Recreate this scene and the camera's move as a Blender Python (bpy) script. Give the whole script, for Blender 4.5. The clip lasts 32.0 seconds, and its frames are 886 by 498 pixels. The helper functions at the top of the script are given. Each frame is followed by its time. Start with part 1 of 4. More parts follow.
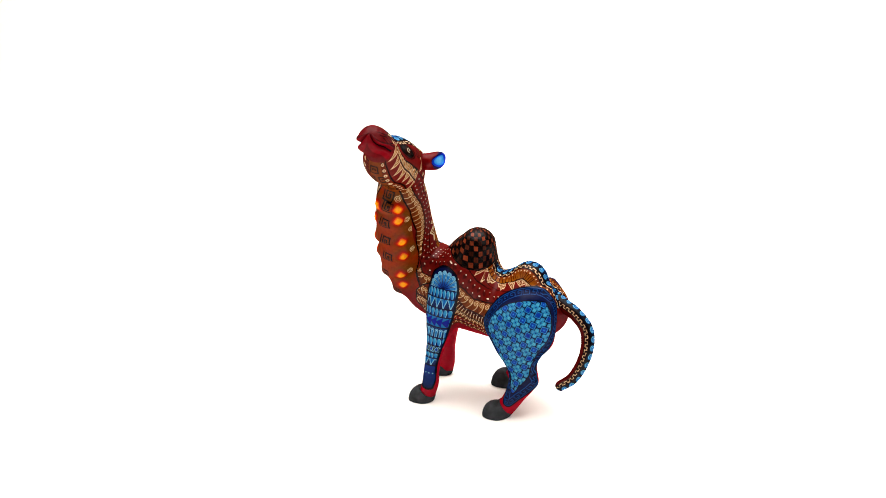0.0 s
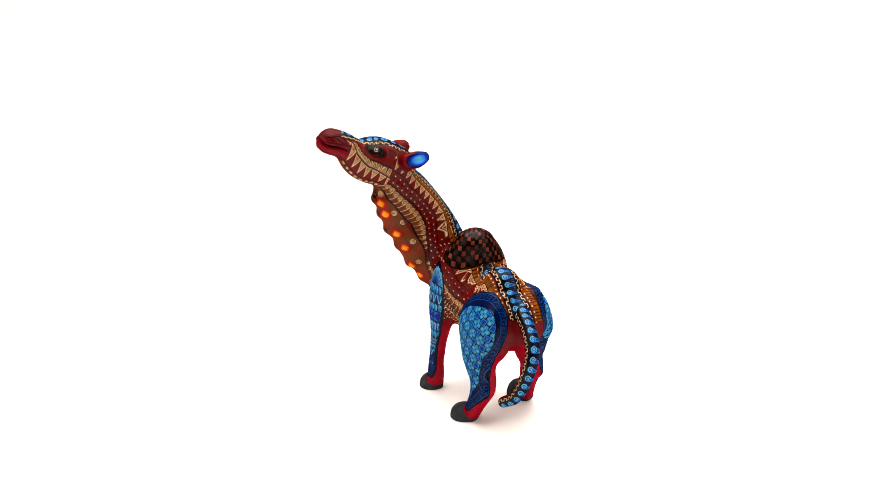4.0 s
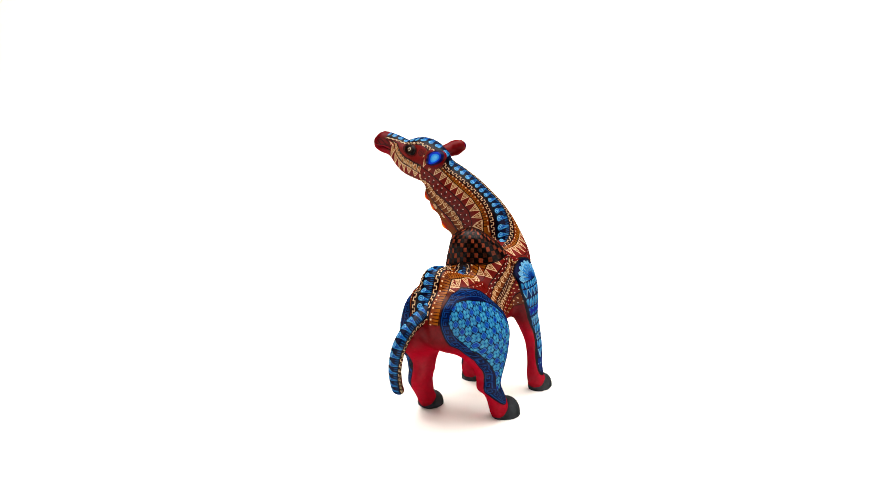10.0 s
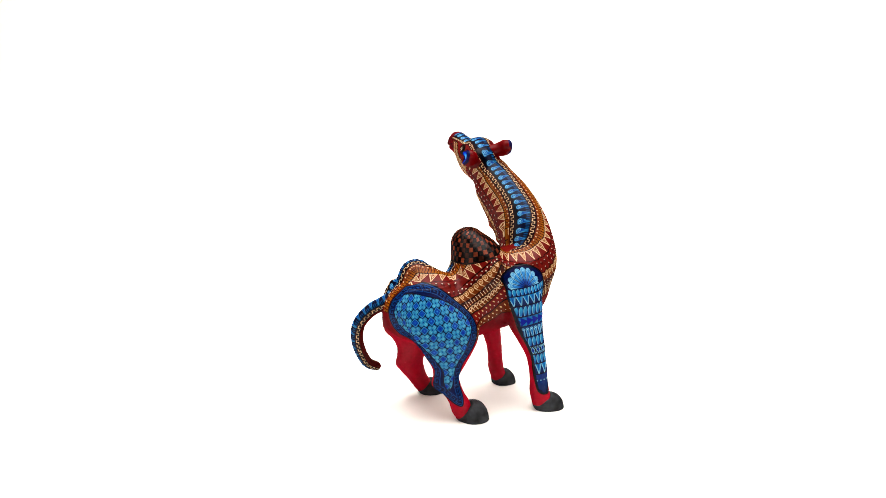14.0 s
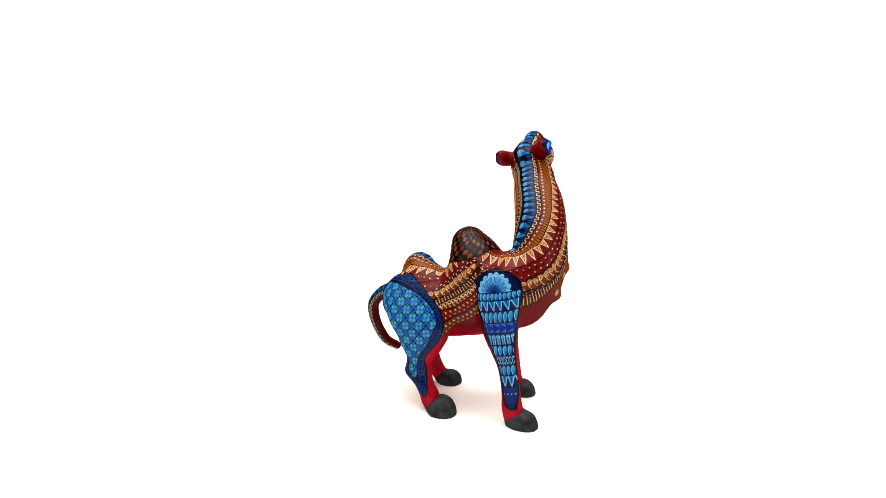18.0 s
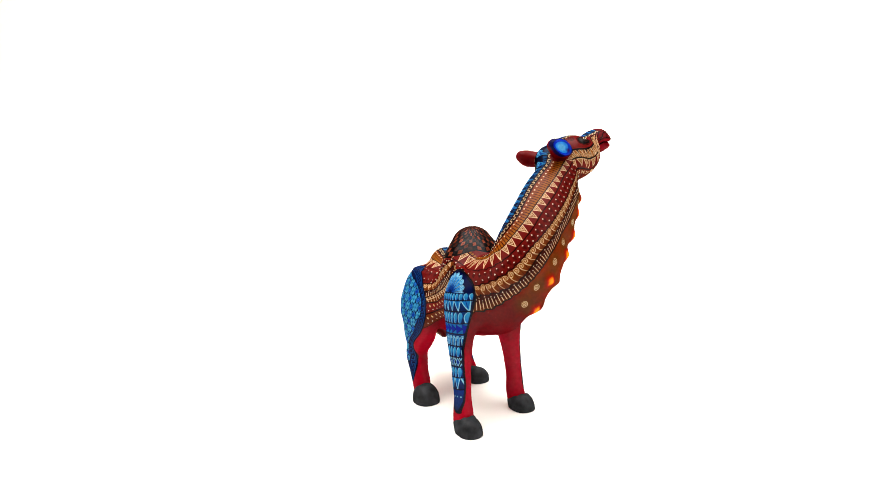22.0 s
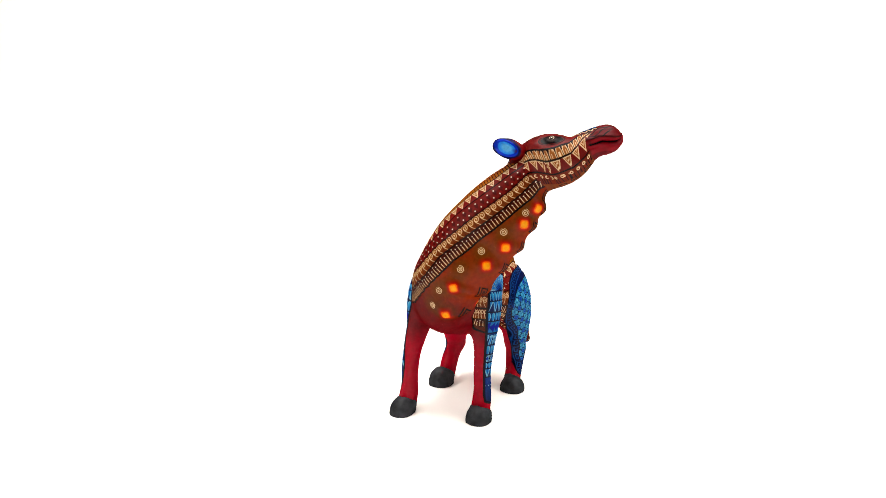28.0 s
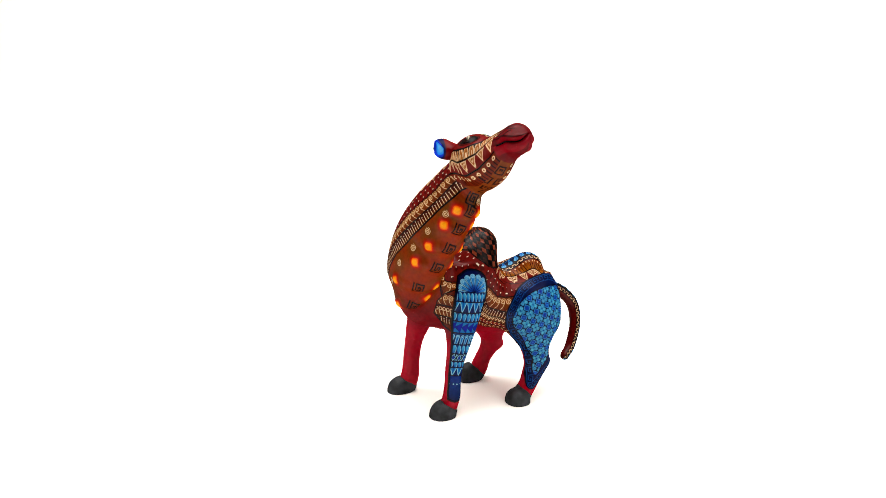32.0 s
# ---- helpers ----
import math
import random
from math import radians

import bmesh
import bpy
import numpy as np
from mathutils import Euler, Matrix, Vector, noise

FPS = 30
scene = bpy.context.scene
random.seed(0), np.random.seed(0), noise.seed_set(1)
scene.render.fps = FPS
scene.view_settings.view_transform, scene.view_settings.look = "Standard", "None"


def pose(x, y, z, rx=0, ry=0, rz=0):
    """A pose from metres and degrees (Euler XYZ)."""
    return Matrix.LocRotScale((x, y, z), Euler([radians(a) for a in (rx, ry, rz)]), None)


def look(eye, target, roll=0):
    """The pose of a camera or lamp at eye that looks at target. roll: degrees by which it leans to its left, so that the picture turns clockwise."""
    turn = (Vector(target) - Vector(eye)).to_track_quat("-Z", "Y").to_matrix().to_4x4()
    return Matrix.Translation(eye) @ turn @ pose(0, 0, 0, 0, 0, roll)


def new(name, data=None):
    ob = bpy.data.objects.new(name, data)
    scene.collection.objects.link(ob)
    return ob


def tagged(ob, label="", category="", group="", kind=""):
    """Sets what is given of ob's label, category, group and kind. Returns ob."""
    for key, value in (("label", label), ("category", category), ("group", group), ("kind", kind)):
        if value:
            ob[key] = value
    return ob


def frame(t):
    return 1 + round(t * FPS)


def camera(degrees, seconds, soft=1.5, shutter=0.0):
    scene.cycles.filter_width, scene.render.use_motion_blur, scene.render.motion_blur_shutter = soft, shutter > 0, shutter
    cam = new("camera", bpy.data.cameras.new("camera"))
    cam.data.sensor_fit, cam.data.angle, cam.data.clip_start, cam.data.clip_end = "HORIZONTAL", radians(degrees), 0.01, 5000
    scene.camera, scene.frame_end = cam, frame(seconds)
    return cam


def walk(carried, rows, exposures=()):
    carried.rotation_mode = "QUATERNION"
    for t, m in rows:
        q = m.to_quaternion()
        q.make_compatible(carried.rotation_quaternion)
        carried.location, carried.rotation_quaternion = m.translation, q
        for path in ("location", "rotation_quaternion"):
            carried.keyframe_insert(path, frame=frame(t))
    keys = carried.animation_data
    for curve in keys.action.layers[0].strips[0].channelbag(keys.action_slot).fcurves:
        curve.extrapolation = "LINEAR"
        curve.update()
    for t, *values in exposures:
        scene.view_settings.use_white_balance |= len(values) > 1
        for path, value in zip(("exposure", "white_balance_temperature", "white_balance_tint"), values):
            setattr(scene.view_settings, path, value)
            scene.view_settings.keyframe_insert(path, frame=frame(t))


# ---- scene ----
# ---- camera: stands still before the turntable ----
cam = camera(73.42, 32.0, soft=0.68)
EYE = Vector((0.0, -0.48354, 0.21415))
YAW, PITCH = 0.052448, 0.17314
AHEAD = Vector((-math.sin(YAW) * math.cos(PITCH), math.cos(YAW) * math.cos(PITCH), -math.sin(PITCH)))
VIEW = look(EYE, EYE + AHEAD, -0.325)
walk(cam, [(0.0, VIEW), (32.0, VIEW)])

# ---- light: off-screen softboxes above and beside a white paper sweep, and one added for its back ----
world = bpy.data.worlds.new("world")
world.use_nodes = True
world.node_tree.nodes["Background"].inputs[0].default_value = (1.0, 0.99, 0.98, 1)
world.node_tree.nodes["Background"].inputs[1].default_value = 0.35
scene.world = world


def softbox(eye, target, wide, high, watts, colour=(1, 0.97, 0.93)):
    data = bpy.data.lights.new("offscreen_softbox_lamp", "AREA")
    data.shape, data.size, data.size_y, data.energy, data.color = "RECTANGLE", wide, high, watts, colour
    lamp = new("offscreen_softbox_lamp", data)
    lamp.matrix_world = look(eye, target)
    return lamp


softbox((0.0, 0.0, 1.35), (0, 0, 0), 1.5, 1.5, 50)
# Side fills, added and tinted warm so the floor shadows turn warm
softbox((-1.1, -0.6, 0.8), (0, 0, 0.1), 0.9, 0.9, 6, (1, 0.87, 0.76))
softbox((1.1, -0.6, 0.8), (0, 0, 0.1), 0.9, 0.9, 6, (1, 0.87, 0.76))
# Unseen lamp added only to wash the backdrop out to full white
softbox((0.0, 0.25, 1.7), (0, 1.3, 0.35), 3.4, 0.5, 32)
scene.view_settings.exposure = 0.0


# ---- materials ----
def material(name):
    m = bpy.data.materials.new(name)
    m.use_nodes = True
    return m, m.node_tree.nodes, m.node_tree.links, m.node_tree.nodes["Principled BSDF"]


def paper():
    m, nodes, links, bsdf = material("white_paper")
    noise_node = nodes.new("ShaderNodeTexNoise")
    noise_node.inputs["Scale"].default_value = 900
    coord = nodes.new("ShaderNodeTexCoord")
    links.new(coord.outputs["Object"], noise_node.inputs["Vector"])
    ramp = nodes.new("ShaderNodeMapRange")
    ramp.inputs["To Min"].default_value, ramp.inputs["To Max"].default_value = 0.96, 1.0
    links.new(noise_node.outputs["Fac"], ramp.inputs["Value"])
    mix = nodes.new("ShaderNodeMix")
    mix.data_type, mix.blend_type = "RGBA", "MULTIPLY"
    mix.inputs["Factor"].default_value = 1
    mix.inputs["A"].default_value = (0.89, 0.873, 0.842, 1)
    links.new(ramp.outputs["Result"], mix.inputs["B"])
    links.new(mix.outputs["Result"], bsdf.inputs["Base Color"])
    bsdf.inputs["Roughness"].default_value = 0.9
    bump = nodes.new("ShaderNodeBump")
    bump.inputs["Strength"].default_value, bump.inputs["Distance"].default_value = 0.05, 0.0005
    links.new(noise_node.outputs["Fac"], bump.inputs["Height"])
    links.new(bump.outputs["Normal"], bsdf.inputs["Normal"])
    return m


def lacquer(name, rough, shine, bump_size=0.03, mottle=(0.49, 0.68), patch=420):
    """Brush-painted wood under a satin varnish; the pigment is in the paint attribute."""
    m, nodes, links, bsdf = material(name)
    pigment = nodes.new("ShaderNodeAttribute")
    pigment.attribute_name = "paint"
    coord = nodes.new("ShaderNodeTexCoord")
    cloud = nodes.new("ShaderNodeTexNoise")
    cloud.inputs["Scale"].default_value, cloud.inputs["Detail"].default_value = patch, 5
    links.new(coord.outputs["Object"], cloud.inputs["Vector"])
    spread = nodes.new("ShaderNodeMapRange")
    spread.inputs["From Min"].default_value, spread.inputs["From Max"].default_value = 0.3, 0.7
    spread.inputs["To Min"].default_value, spread.inputs["To Max"].default_value = mottle
    links.new(cloud.outputs["Fac"], spread.inputs["Value"])
    mix = nodes.new("ShaderNodeMix")
    mix.data_type, mix.blend_type = "RGBA", "MULTIPLY"
    mix.inputs["Factor"].default_value = 1
    deepen = nodes.new("ShaderNodeGamma")
    deepen.inputs["Gamma"].default_value = 1.6
    links.new(pigment.outputs["Color"], deepen.inputs["Color"])
    links.new(deepen.outputs["Color"], mix.inputs["A"])
    links.new(spread.outputs["Result"], mix.inputs["B"])
    links.new(mix.outputs["Result"], bsdf.inputs["Base Color"])
    gloss = nodes.new("ShaderNodeMapRange")
    gloss.inputs["To Min"].default_value, gloss.inputs["To Max"].default_value = rough - 0.08, rough + 0.08
    links.new(cloud.outputs["Fac"], gloss.inputs["Value"])
    varnish = nodes.new("ShaderNodeBsdfGlossy")
    links.new(gloss.outputs["Result"], varnish.inputs["Roughness"])
    bsdf.inputs["Specular IOR Level"].default_value = 0.0
    grain = nodes.new("ShaderNodeTexNoise")
    grain.inputs["Scale"].default_value = 700
    links.new(coord.outputs["Object"], grain.inputs["Vector"])
    bump = nodes.new("ShaderNodeBump")
    bump.inputs["Strength"].default_value, bump.inputs["Distance"].default_value = bump_size, 0.0006
    links.new(grain.outputs["Fac"], bump.inputs["Height"])
    links.new(bump.outputs["Normal"], bsdf.inputs["Normal"])
    links.new(bump.outputs["Normal"], varnish.inputs["Normal"])
    layers = nodes.new("ShaderNodeMixShader")
    layers.inputs["Fac"].default_value = shine
    links.new(bsdf.outputs["BSDF"], layers.inputs[1])
    links.new(varnish.outputs["BSDF"], layers.inputs[2])
    links.new(layers.outputs["Shader"], nodes["Material Output"].inputs["Surface"])
    return m


# Dark surface for the unseen panels that keep white reflections down
def cloth():
    m, nodes, links, bsdf = material("dark_blocking_cloth")
    weave = nodes.new("ShaderNodeTexNoise")
    weave.inputs["Scale"].default_value = 40
    tone = nodes.new("ShaderNodeMapRange")
    tone.inputs["To Min"].default_value, tone.inputs["To Max"].default_value = 0.07, 0.11
    links.new(weave.outputs["Fac"], tone.inputs["Value"])
    links.new(tone.outputs["Result"], bsdf.inputs["Base Color"])
    bsdf.inputs["Roughness"].default_value = 0.95
    return m


PAPER, CLOTH = paper(), cloth()
PAINTED = lacquer("painted_wood", 0.24, 0.009)
HOOF_PAINT = lacquer("matt_black_paint", 0.38, 0.011, 0.15, (0.25, 1.25), 120)


# ---- setting: a white paper sweep, floor and back in one sheet, with unseen dark panels added to cut reflections ----
def sweep():
    bm = bmesh.new()
    profile = [(-2.2, 0.0)] + [(0.7 + 0.6 * math.sin(a), 0.6 - 0.6 * math.cos(a)) for a in [k * math.pi / 80 for k in range(41)]] + [(1.3, 2.4)]
    rows = [[bm.verts.new((x, y, z + dz)) for y, z in profile] for x, dz in ((-1.9, 0), (1.9, 0))]
    for i in range(len(profile) - 1):
        bm.faces.new((rows[0][i], rows[1][i], rows[1][i + 1], rows[0][i + 1]))
    data = bpy.data.meshes.new("backdrop")
    bm.to_mesh(data)
    bm.free()
    data.materials.append(PAPER)
    return tagged(new("backdrop", data), "seamless white paper sweep under and behind the figurine", "backdrop", kind="structure")


def panel(name, size, place, turn):
    bm = bmesh.new()
    bmesh.ops.create_cube(bm, size=1, matrix=Matrix.Diagonal((*size, 1)))
    data = bpy.data.meshes.new(name)
    bm.to_mesh(data)
    bm.free()
    data.materials.append(CLOTH)
    ob = new(name, data)
    ob.matrix_world = pose(*place, *turn)
    return tagged(ob, "unseen dark cloth panel added beside the set to cut reflections", "wall", kind="structure")


sweep()
# Unseen sides and top, added dark to keep pale reflections off the varnish
panel("dark_panel_left", (0.02, 3.56, 2.5), (-1.92, -0.45, 1.22), (0, 0, 0))
panel("dark_panel_right", (0.02, 3.56, 2.5), (1.92, -0.45, 1.22), (0, 0, 0))
panel("dark_panel_front", (3.86, 0.02, 2.5), (0, -2.24, 1.22), (0, 0, 0))
tagged(panel("ceiling", (3.9, 3.6, 0.02), (0, -0.45, 2.48), (0, 0, 0)), "unseen dark cloth panel added over the set to cut reflections", "ceiling")


# ---- carved forms: rounded tubes through nodes (x, y, z, radius) in millimetres, blended softly ----
def spline(nodes, steps=6):
    pts = np.asarray(nodes, float)
    if len(pts) == 2:
        return pts
    ext = np.vstack([2 * pts[0] - pts[1], pts, 2 * pts[-1] - pts[-2]])
    out = []
    for i in range(len(pts) - 1):
        a, b, c, d = ext[i:i + 4]
        for k in range(steps):
            t = k / steps
            out.append(0.5 * (2 * b + (c - a) * t + (2 * a - 5 * b + 4 * c - d) * t * t + (3 * b - a - 3 * c + d) * t ** 3))
    out.append(pts[-1])
    return np.array(out)


def tube(p, nodes, flat=1.0, far=14.0):
    """Distance from p to the tube; flat: its width across y against its height."""
    nodes = np.asarray(nodes, float)
    line = spline(nodes)
    mid, s = nodes[:, :3].mean(0), np.array([1, flat, 1.0])
    axis, rad = (line[:, :3] - mid) / s, line[:, 3]
    pad = rad.max() * max(1, flat) + far
    low, high = line[:, :3].min(0) - pad, line[:, :3].max(0) + pad
    near = np.all((p > low) & (p < high), axis=1)
    best = np.full(len(p), 60.0)
    q = (p[near] - mid) / s
    b = np.full(len(q), 60.0)
    for i in range(len(axis) - 1):
        ab = axis[i + 1] - axis[i]
        w = q - axis[i]
        h = np.clip(w @ ab / (ab @ ab + 1e-9), 0, 1)
        d = np.sqrt(((w - h[:, None] * ab) ** 2).sum(1)) - (rad[i] + h * (rad[i + 1] - rad[i]))
        np.minimum(b, d, out=b)
    best[near] = b * min(1, flat)
    return best


def blend(parts, soft=3.0):
    d = np.stack(parts)
    low = d.min(0)
    return low - soft * np.log(np.exp(-(d - low) / soft).sum(0))


def net(fn, low, high, step, finer=1, smooth=4):
    """A closed quad mesh on the zero level of fn, refined finer times."""
    low = np.asarray(low, float)
    n = np.ceil((np.asarray(high, float) - low) / step).astype(int) + 1
    ax = [low[i] + step * np.arange(n[i]) for i in range(3)]
    val = np.concatenate([fn(np.stack(np.meshgrid([x], ax[1], ax[2], indexing="ij"), -1).reshape(-1, 3)) for x in ax[0]]).reshape(n)
    inside = val < 0
    corner = [(i, j, k) for i in (0, 1) for j in (0, 1) for k in (0, 1)]
    cut = lambda a, c: a[c[0]:n[0] - 1 + c[0], c[1]:n[1] - 1 + c[1], c[2]:n[2] - 1 + c[2]]
    count = sum(cut(inside, c).astype(int) for c in corner)
    cells = np.argwhere((count > 0) & (count < 8))
    index = -np.ones(n, int)
    index[tuple(cells.T)] = np.arange(len(cells))
    verts = low + step * (cells + 0.5)
    faces = []
    for axis in range(3):
        u, v = [(1, 2), (2, 0), (0, 1)][axis]
        a = np.moveaxis(inside, axis, 0)
        flip = np.argwhere(a[:-1] != a[1:])
        e = np.zeros((len(flip), 3), int)
        e[:, axis] = flip[:, 0]
        rest = [k for k in range(3) if k != axis]
        e[:, rest[0]], e[:, rest[1]] = flip[:, 1], flip[:, 2]
        du, dv = np.eye(3, dtype=int)[u], np.eye(3, dtype=int)[v]
        quad = np.stack([index[tuple((e - o).T)] for o in (0 * du, du, du + dv, dv)], 1)
        out = inside[tuple(e.T)]
        quad[~out] = quad[~out][:, ::-1]
        faces.append(quad)
    faces = np.concatenate(faces)
    verts = settle(fn, relax(verts, faces), 3, 0.7 * step)
    for k in range(smooth):
        verts = relax(relax(verts, faces, 0.6), faces, -0.62)
    for k in range(finer):
        verts, faces = divide(verts, faces)
        verts = relax(relax(verts, faces, 0.6), faces, -0.6)
    return verts, faces


def relax(v, f, share=0.6):
    ends = np.concatenate([f[:, [0, 1]], f[:, [1, 2]], f[:, [2, 3]], f[:, [3, 0]]])
    count = np.bincount(ends[:, 0], minlength=len(v)) + np.bincount(ends[:, 1], minlength=len(v))
    mean = np.stack([np.bincount(ends[:, 0], v[ends[:, 1], k], len(v)) + np.bincount(ends[:, 1], v[ends[:, 0], k], len(v)) for k in range(3)], 1)
    return (1 - share) * v + share * mean / count[:, None]


def slope(fn, v, e=0.25):
    """Value and unit normal of fn at v."""
    base = fn(v)
    g = np.stack([fn(v + np.eye(3)[k] * e) - base for k in range(3)], 1) / e
    size = np.sqrt((g ** 2).sum(1)) + 1e-6
    return base, g / size[:, None], size


def settle(fn, v, times, most):
    for k in range(times):
        d, n, size = slope(fn, v)
        v = v - n * np.clip(d / size, -most, most)[:, None]
    return v


def divide(v, f):
    edges = np.sort(np.stack([f, np.roll(f, -1, 1)], -1).reshape(-1, 2), 1)
    key, back = np.unique(edges[:, 0].astype(np.int64) * len(v) + edges[:, 1], return_inverse=True)
    mid = 0.5 * (v[key // len(v)] + v[key % len(v)])
    heart = v[f].mean(1)
    e = back.reshape(-1, 4) + len(v)
    h = len(v) + len(mid) + np.arange(len(f))
    quads = [np.stack([f[:, k], e[:, k], h, e[:, k - 1]], 1) for k in range(4)]
    return np.vstack([v, mid, heart]), np.concatenate(quads)


FORM = {}
FORM["torso"] = (0.931, [(-56.6, -1.0, 90.3, 22.2), (-35.4, 1.1, 87.2, 26.2), (-0.3, 2.5, 91.8, 27.2), (29.4, 4.2, 98.0, 26.6), (36.9, 3.8, 101.9, 28.5)])
FORM["neck"] = (1.108, [(41.1, 4.2, 115.9, 23.2), (52.0, 9.2, 124.6, 21.9), (51.9, 23.8, 150.3, 21.0), (46.3, 40.4, 170.7, 20.0), (40.1, 52.3, 185.9, 16.6), (39.5, 61.4, 193.9, 14.0)])
FORM["throat"] = (1.204, [(59.6, 16.2, 104.7, 11.4), (55.0, 27.7, 129.5, 19.0), (48.9, 42.8, 147.4, 16.5), (47.1, 48.5, 155.5, 16.8), (39.0, 60.2, 179.8, 16.9)])
FORM["head"] = (1.101, [(27.7, 63.8, 208.5, 12.0), (32.2, 80.1, 210.9, 17.0), (30.7, 95.3, 212.0, 12.8), (24.1, 108.1, 224.0, 6.5), (23.2, 117.2, 225.1, 7.8)])
FORM["jaw"] = (1.205, [(27.7, 64.9, 196.9, 10.0), (27.8, 88.4, 203.3, 10.3), (23.5, 102.9, 216.1, 7.3), (24.0, 117.4, 222.2, 7.6)])
FORM["front_hump"] = (1.22, [(-1.6, 4.8, 106.9, 22.2), (3.4, 5.4, 122.5, 22.7), (-4.1, 8.4, 140.1, 14.4)])
FORM["rear_hump"] = (1.003, [(-39.3, 0.9, 105.8, 17.4), (-49.3, 9.0, 116.5, 13.6)])
FORM["groin"] = (1.0, [(-50, -8, 80, 12), (-44, -18, 66, 8), (-40, -23, 56, 6)])
FORM["tail"] = (1.0, [(-66, 3, 103, 5.9), (-76, 6.1, 97, 5.7), (-87, 8.4, 91, 5.3), (-96.4, 10.8, 79.5, 5.2), (-96.9, 15, 62.6, 4.8), (-89.6, 19.4, 45, 4.4), (-80.6, 24.4, 38, 3.9)])

# legs: level sections (height, middle x and y, half length, half width), from the top down
LIMB = {}
LIMB["hind_left"] = [(112, -52.1, 16.1, 16, 8.1), (104, -50.1, 18.8, 21.9, 12.2), (95, -47.8, 20.8, 26.2, 14.4), (86, -46.4, 22.3, 28.2, 15.5), (77, -47, 23, 27.6, 15.6),
                     (68, -47.9, 24, 24.8, 14.5), (59, -47.3, 26.3, 18, 11.8), (51, -48.7, 26, 13.2, 10.6), (44, -50.5, 25.1, 11.9, 9.7), (37, -51.5, 25.8, 12, 8.7),
                     (30, -48.5, 26.2, 10.4, 8.1), (22, -43.7, 27.3, 8.9, 7.2), (13, -37.2, 28.3, 9.2, 6.8), (5, -33.2, 29.2, 6.8, 6.2)]
LIMB["hind_right"] = [(112, -45.3, -14, 16.2, 7.5), (104, -42.8, -17.5, 22.2, 9.3), (95, -39.6, -21.2, 26.2, 10.4), (86, -36.8, -25, 27.4, 11), (77, -34.4, -27.4, 25.6, 11),
                     (68, -32.2, -27.3, 21.8, 11.2), (59, -32.3, -26.8, 17, 12), (51, -32.6, -27.1, 11.9, 10.8), (44, -35.4, -28.1, 10.2, 9.3), (37, -35.5, -28, 11.3, 8.6),
                     (30, -30.4, -29.4, 8.5, 8), (22, -25.6, -29.8, 8.2, 7.7), (13, -22.3, -30, 8.6, 7), (5, -18.1, -30.2, 7.4, 6.5)]
LIMB["fore_left"] = [(126, 13.7, 22.1, 9.9, 6.6), (118, 14.3, 24.1, 12.3, 8.8), (108, 15.6, 25.8, 13.7, 10.5), (97, 17.7, 27, 14, 11.1), (86, 19.6, 27.6, 13.4, 10.7),
                     (75, 21.2, 27.7, 12.1, 9.6), (64, 22.9, 28, 10, 7.8), (53, 25.4, 28.4, 7.8, 6.9), (42, 27.7, 28.6, 6.6, 6.6), (31, 29, 29.4, 6.3, 6.6), (21, 30.1, 29.4, 6.7, 7.3),
                     (12, 33, 29.4, 6.8, 7.6), (5, 34.6, 29.8, 6.0, 7.0)]
LIMB["fore_right"] = [(126, 29.2, -16.1, 10.1, 6.7), (118, 29.5, -19.4, 13.1, 9), (108, 29.4, -22.3, 14.9, 10.7), (97, 30.2, -23.7, 15.3, 10.7), (86, 32.3, -24.5, 15.1, 9.7),
                      (75, 34, -26.1, 13.8, 8.5), (64, 37.2, -27.9, 11.1, 7.7), (53, 40.4, -29.1, 8.5, 6.8), (42, 42.3, -29.7, 7.5, 6.6), (31, 43.5, -29.6, 7.5, 6.1), (21, 44.4, -29.8, 8.2, 6.9),
                      (12, 46.8, -30.6, 8.6, 7.4), (5, 48.5, -30.6, 7.8, 6.8)]


def limb(p, nodes, power=2.4):
    """Distance from p to a leg lofted through level sections."""
    n = np.asarray(nodes, float)[::-1]
    z, val = n[:, 0], n[:, 1:]
    turn = np.gradient(val, z, axis=0)
    i = np.clip(np.searchsorted(z, p[:, 2]) - 1, 0, len(z) - 2)
    h = z[i + 1] - z[i]
    t = np.clip((p[:, 2] - z[i]) / h, 0, 1)
    a, b, c, d = 2 * t ** 3 - 3 * t * t + 1, (t ** 3 - 2 * t * t + t) * h, 3 * t * t - 2 * t ** 3, (t ** 3 - t * t) * h
    q = a[:, None] * val[i] + b[:, None] * turn[i] + c[:, None] * val[i + 1] + d[:, None] * turn[i + 1]
    rx, ry = np.maximum(q[:, 2], 0.5), np.maximum(q[:, 3], 0.5)
    k = (np.abs((p[:, 0] - q[:, 0]) / rx) ** power + np.abs((p[:, 1] - q[:, 1]) / ry) ** power) ** (1 / power)
    return np.clip(np.maximum((k - 1) * np.minimum(rx, ry), np.maximum(p[:, 2] - z[-1], z[0] - p[:, 2])), -20, 60)


# hooves: the leg, middle x and y, half length, half width, height, backward lean, and the rim: height at its back and rise
HOOF = [("fore_left", 38.5, 30.6, 10.6, 10.0, 13.0, 0.15, 11.0, 0.62, 26.5), ("fore_right", 53.7, -30.6, 11.3, 9.7, 12.8, 0.1, 11.0, 0.62, 39.5),
        ("hind_left", -30.0, 31.2, 10.2, 10.6, 11.8, 0.05, 9.5, 0.95, -44.0), ("hind_right", -13.1, -31.3, 11.3, 11.0, 15.3, 0.1, 9.5, 1.0, -27.5)]


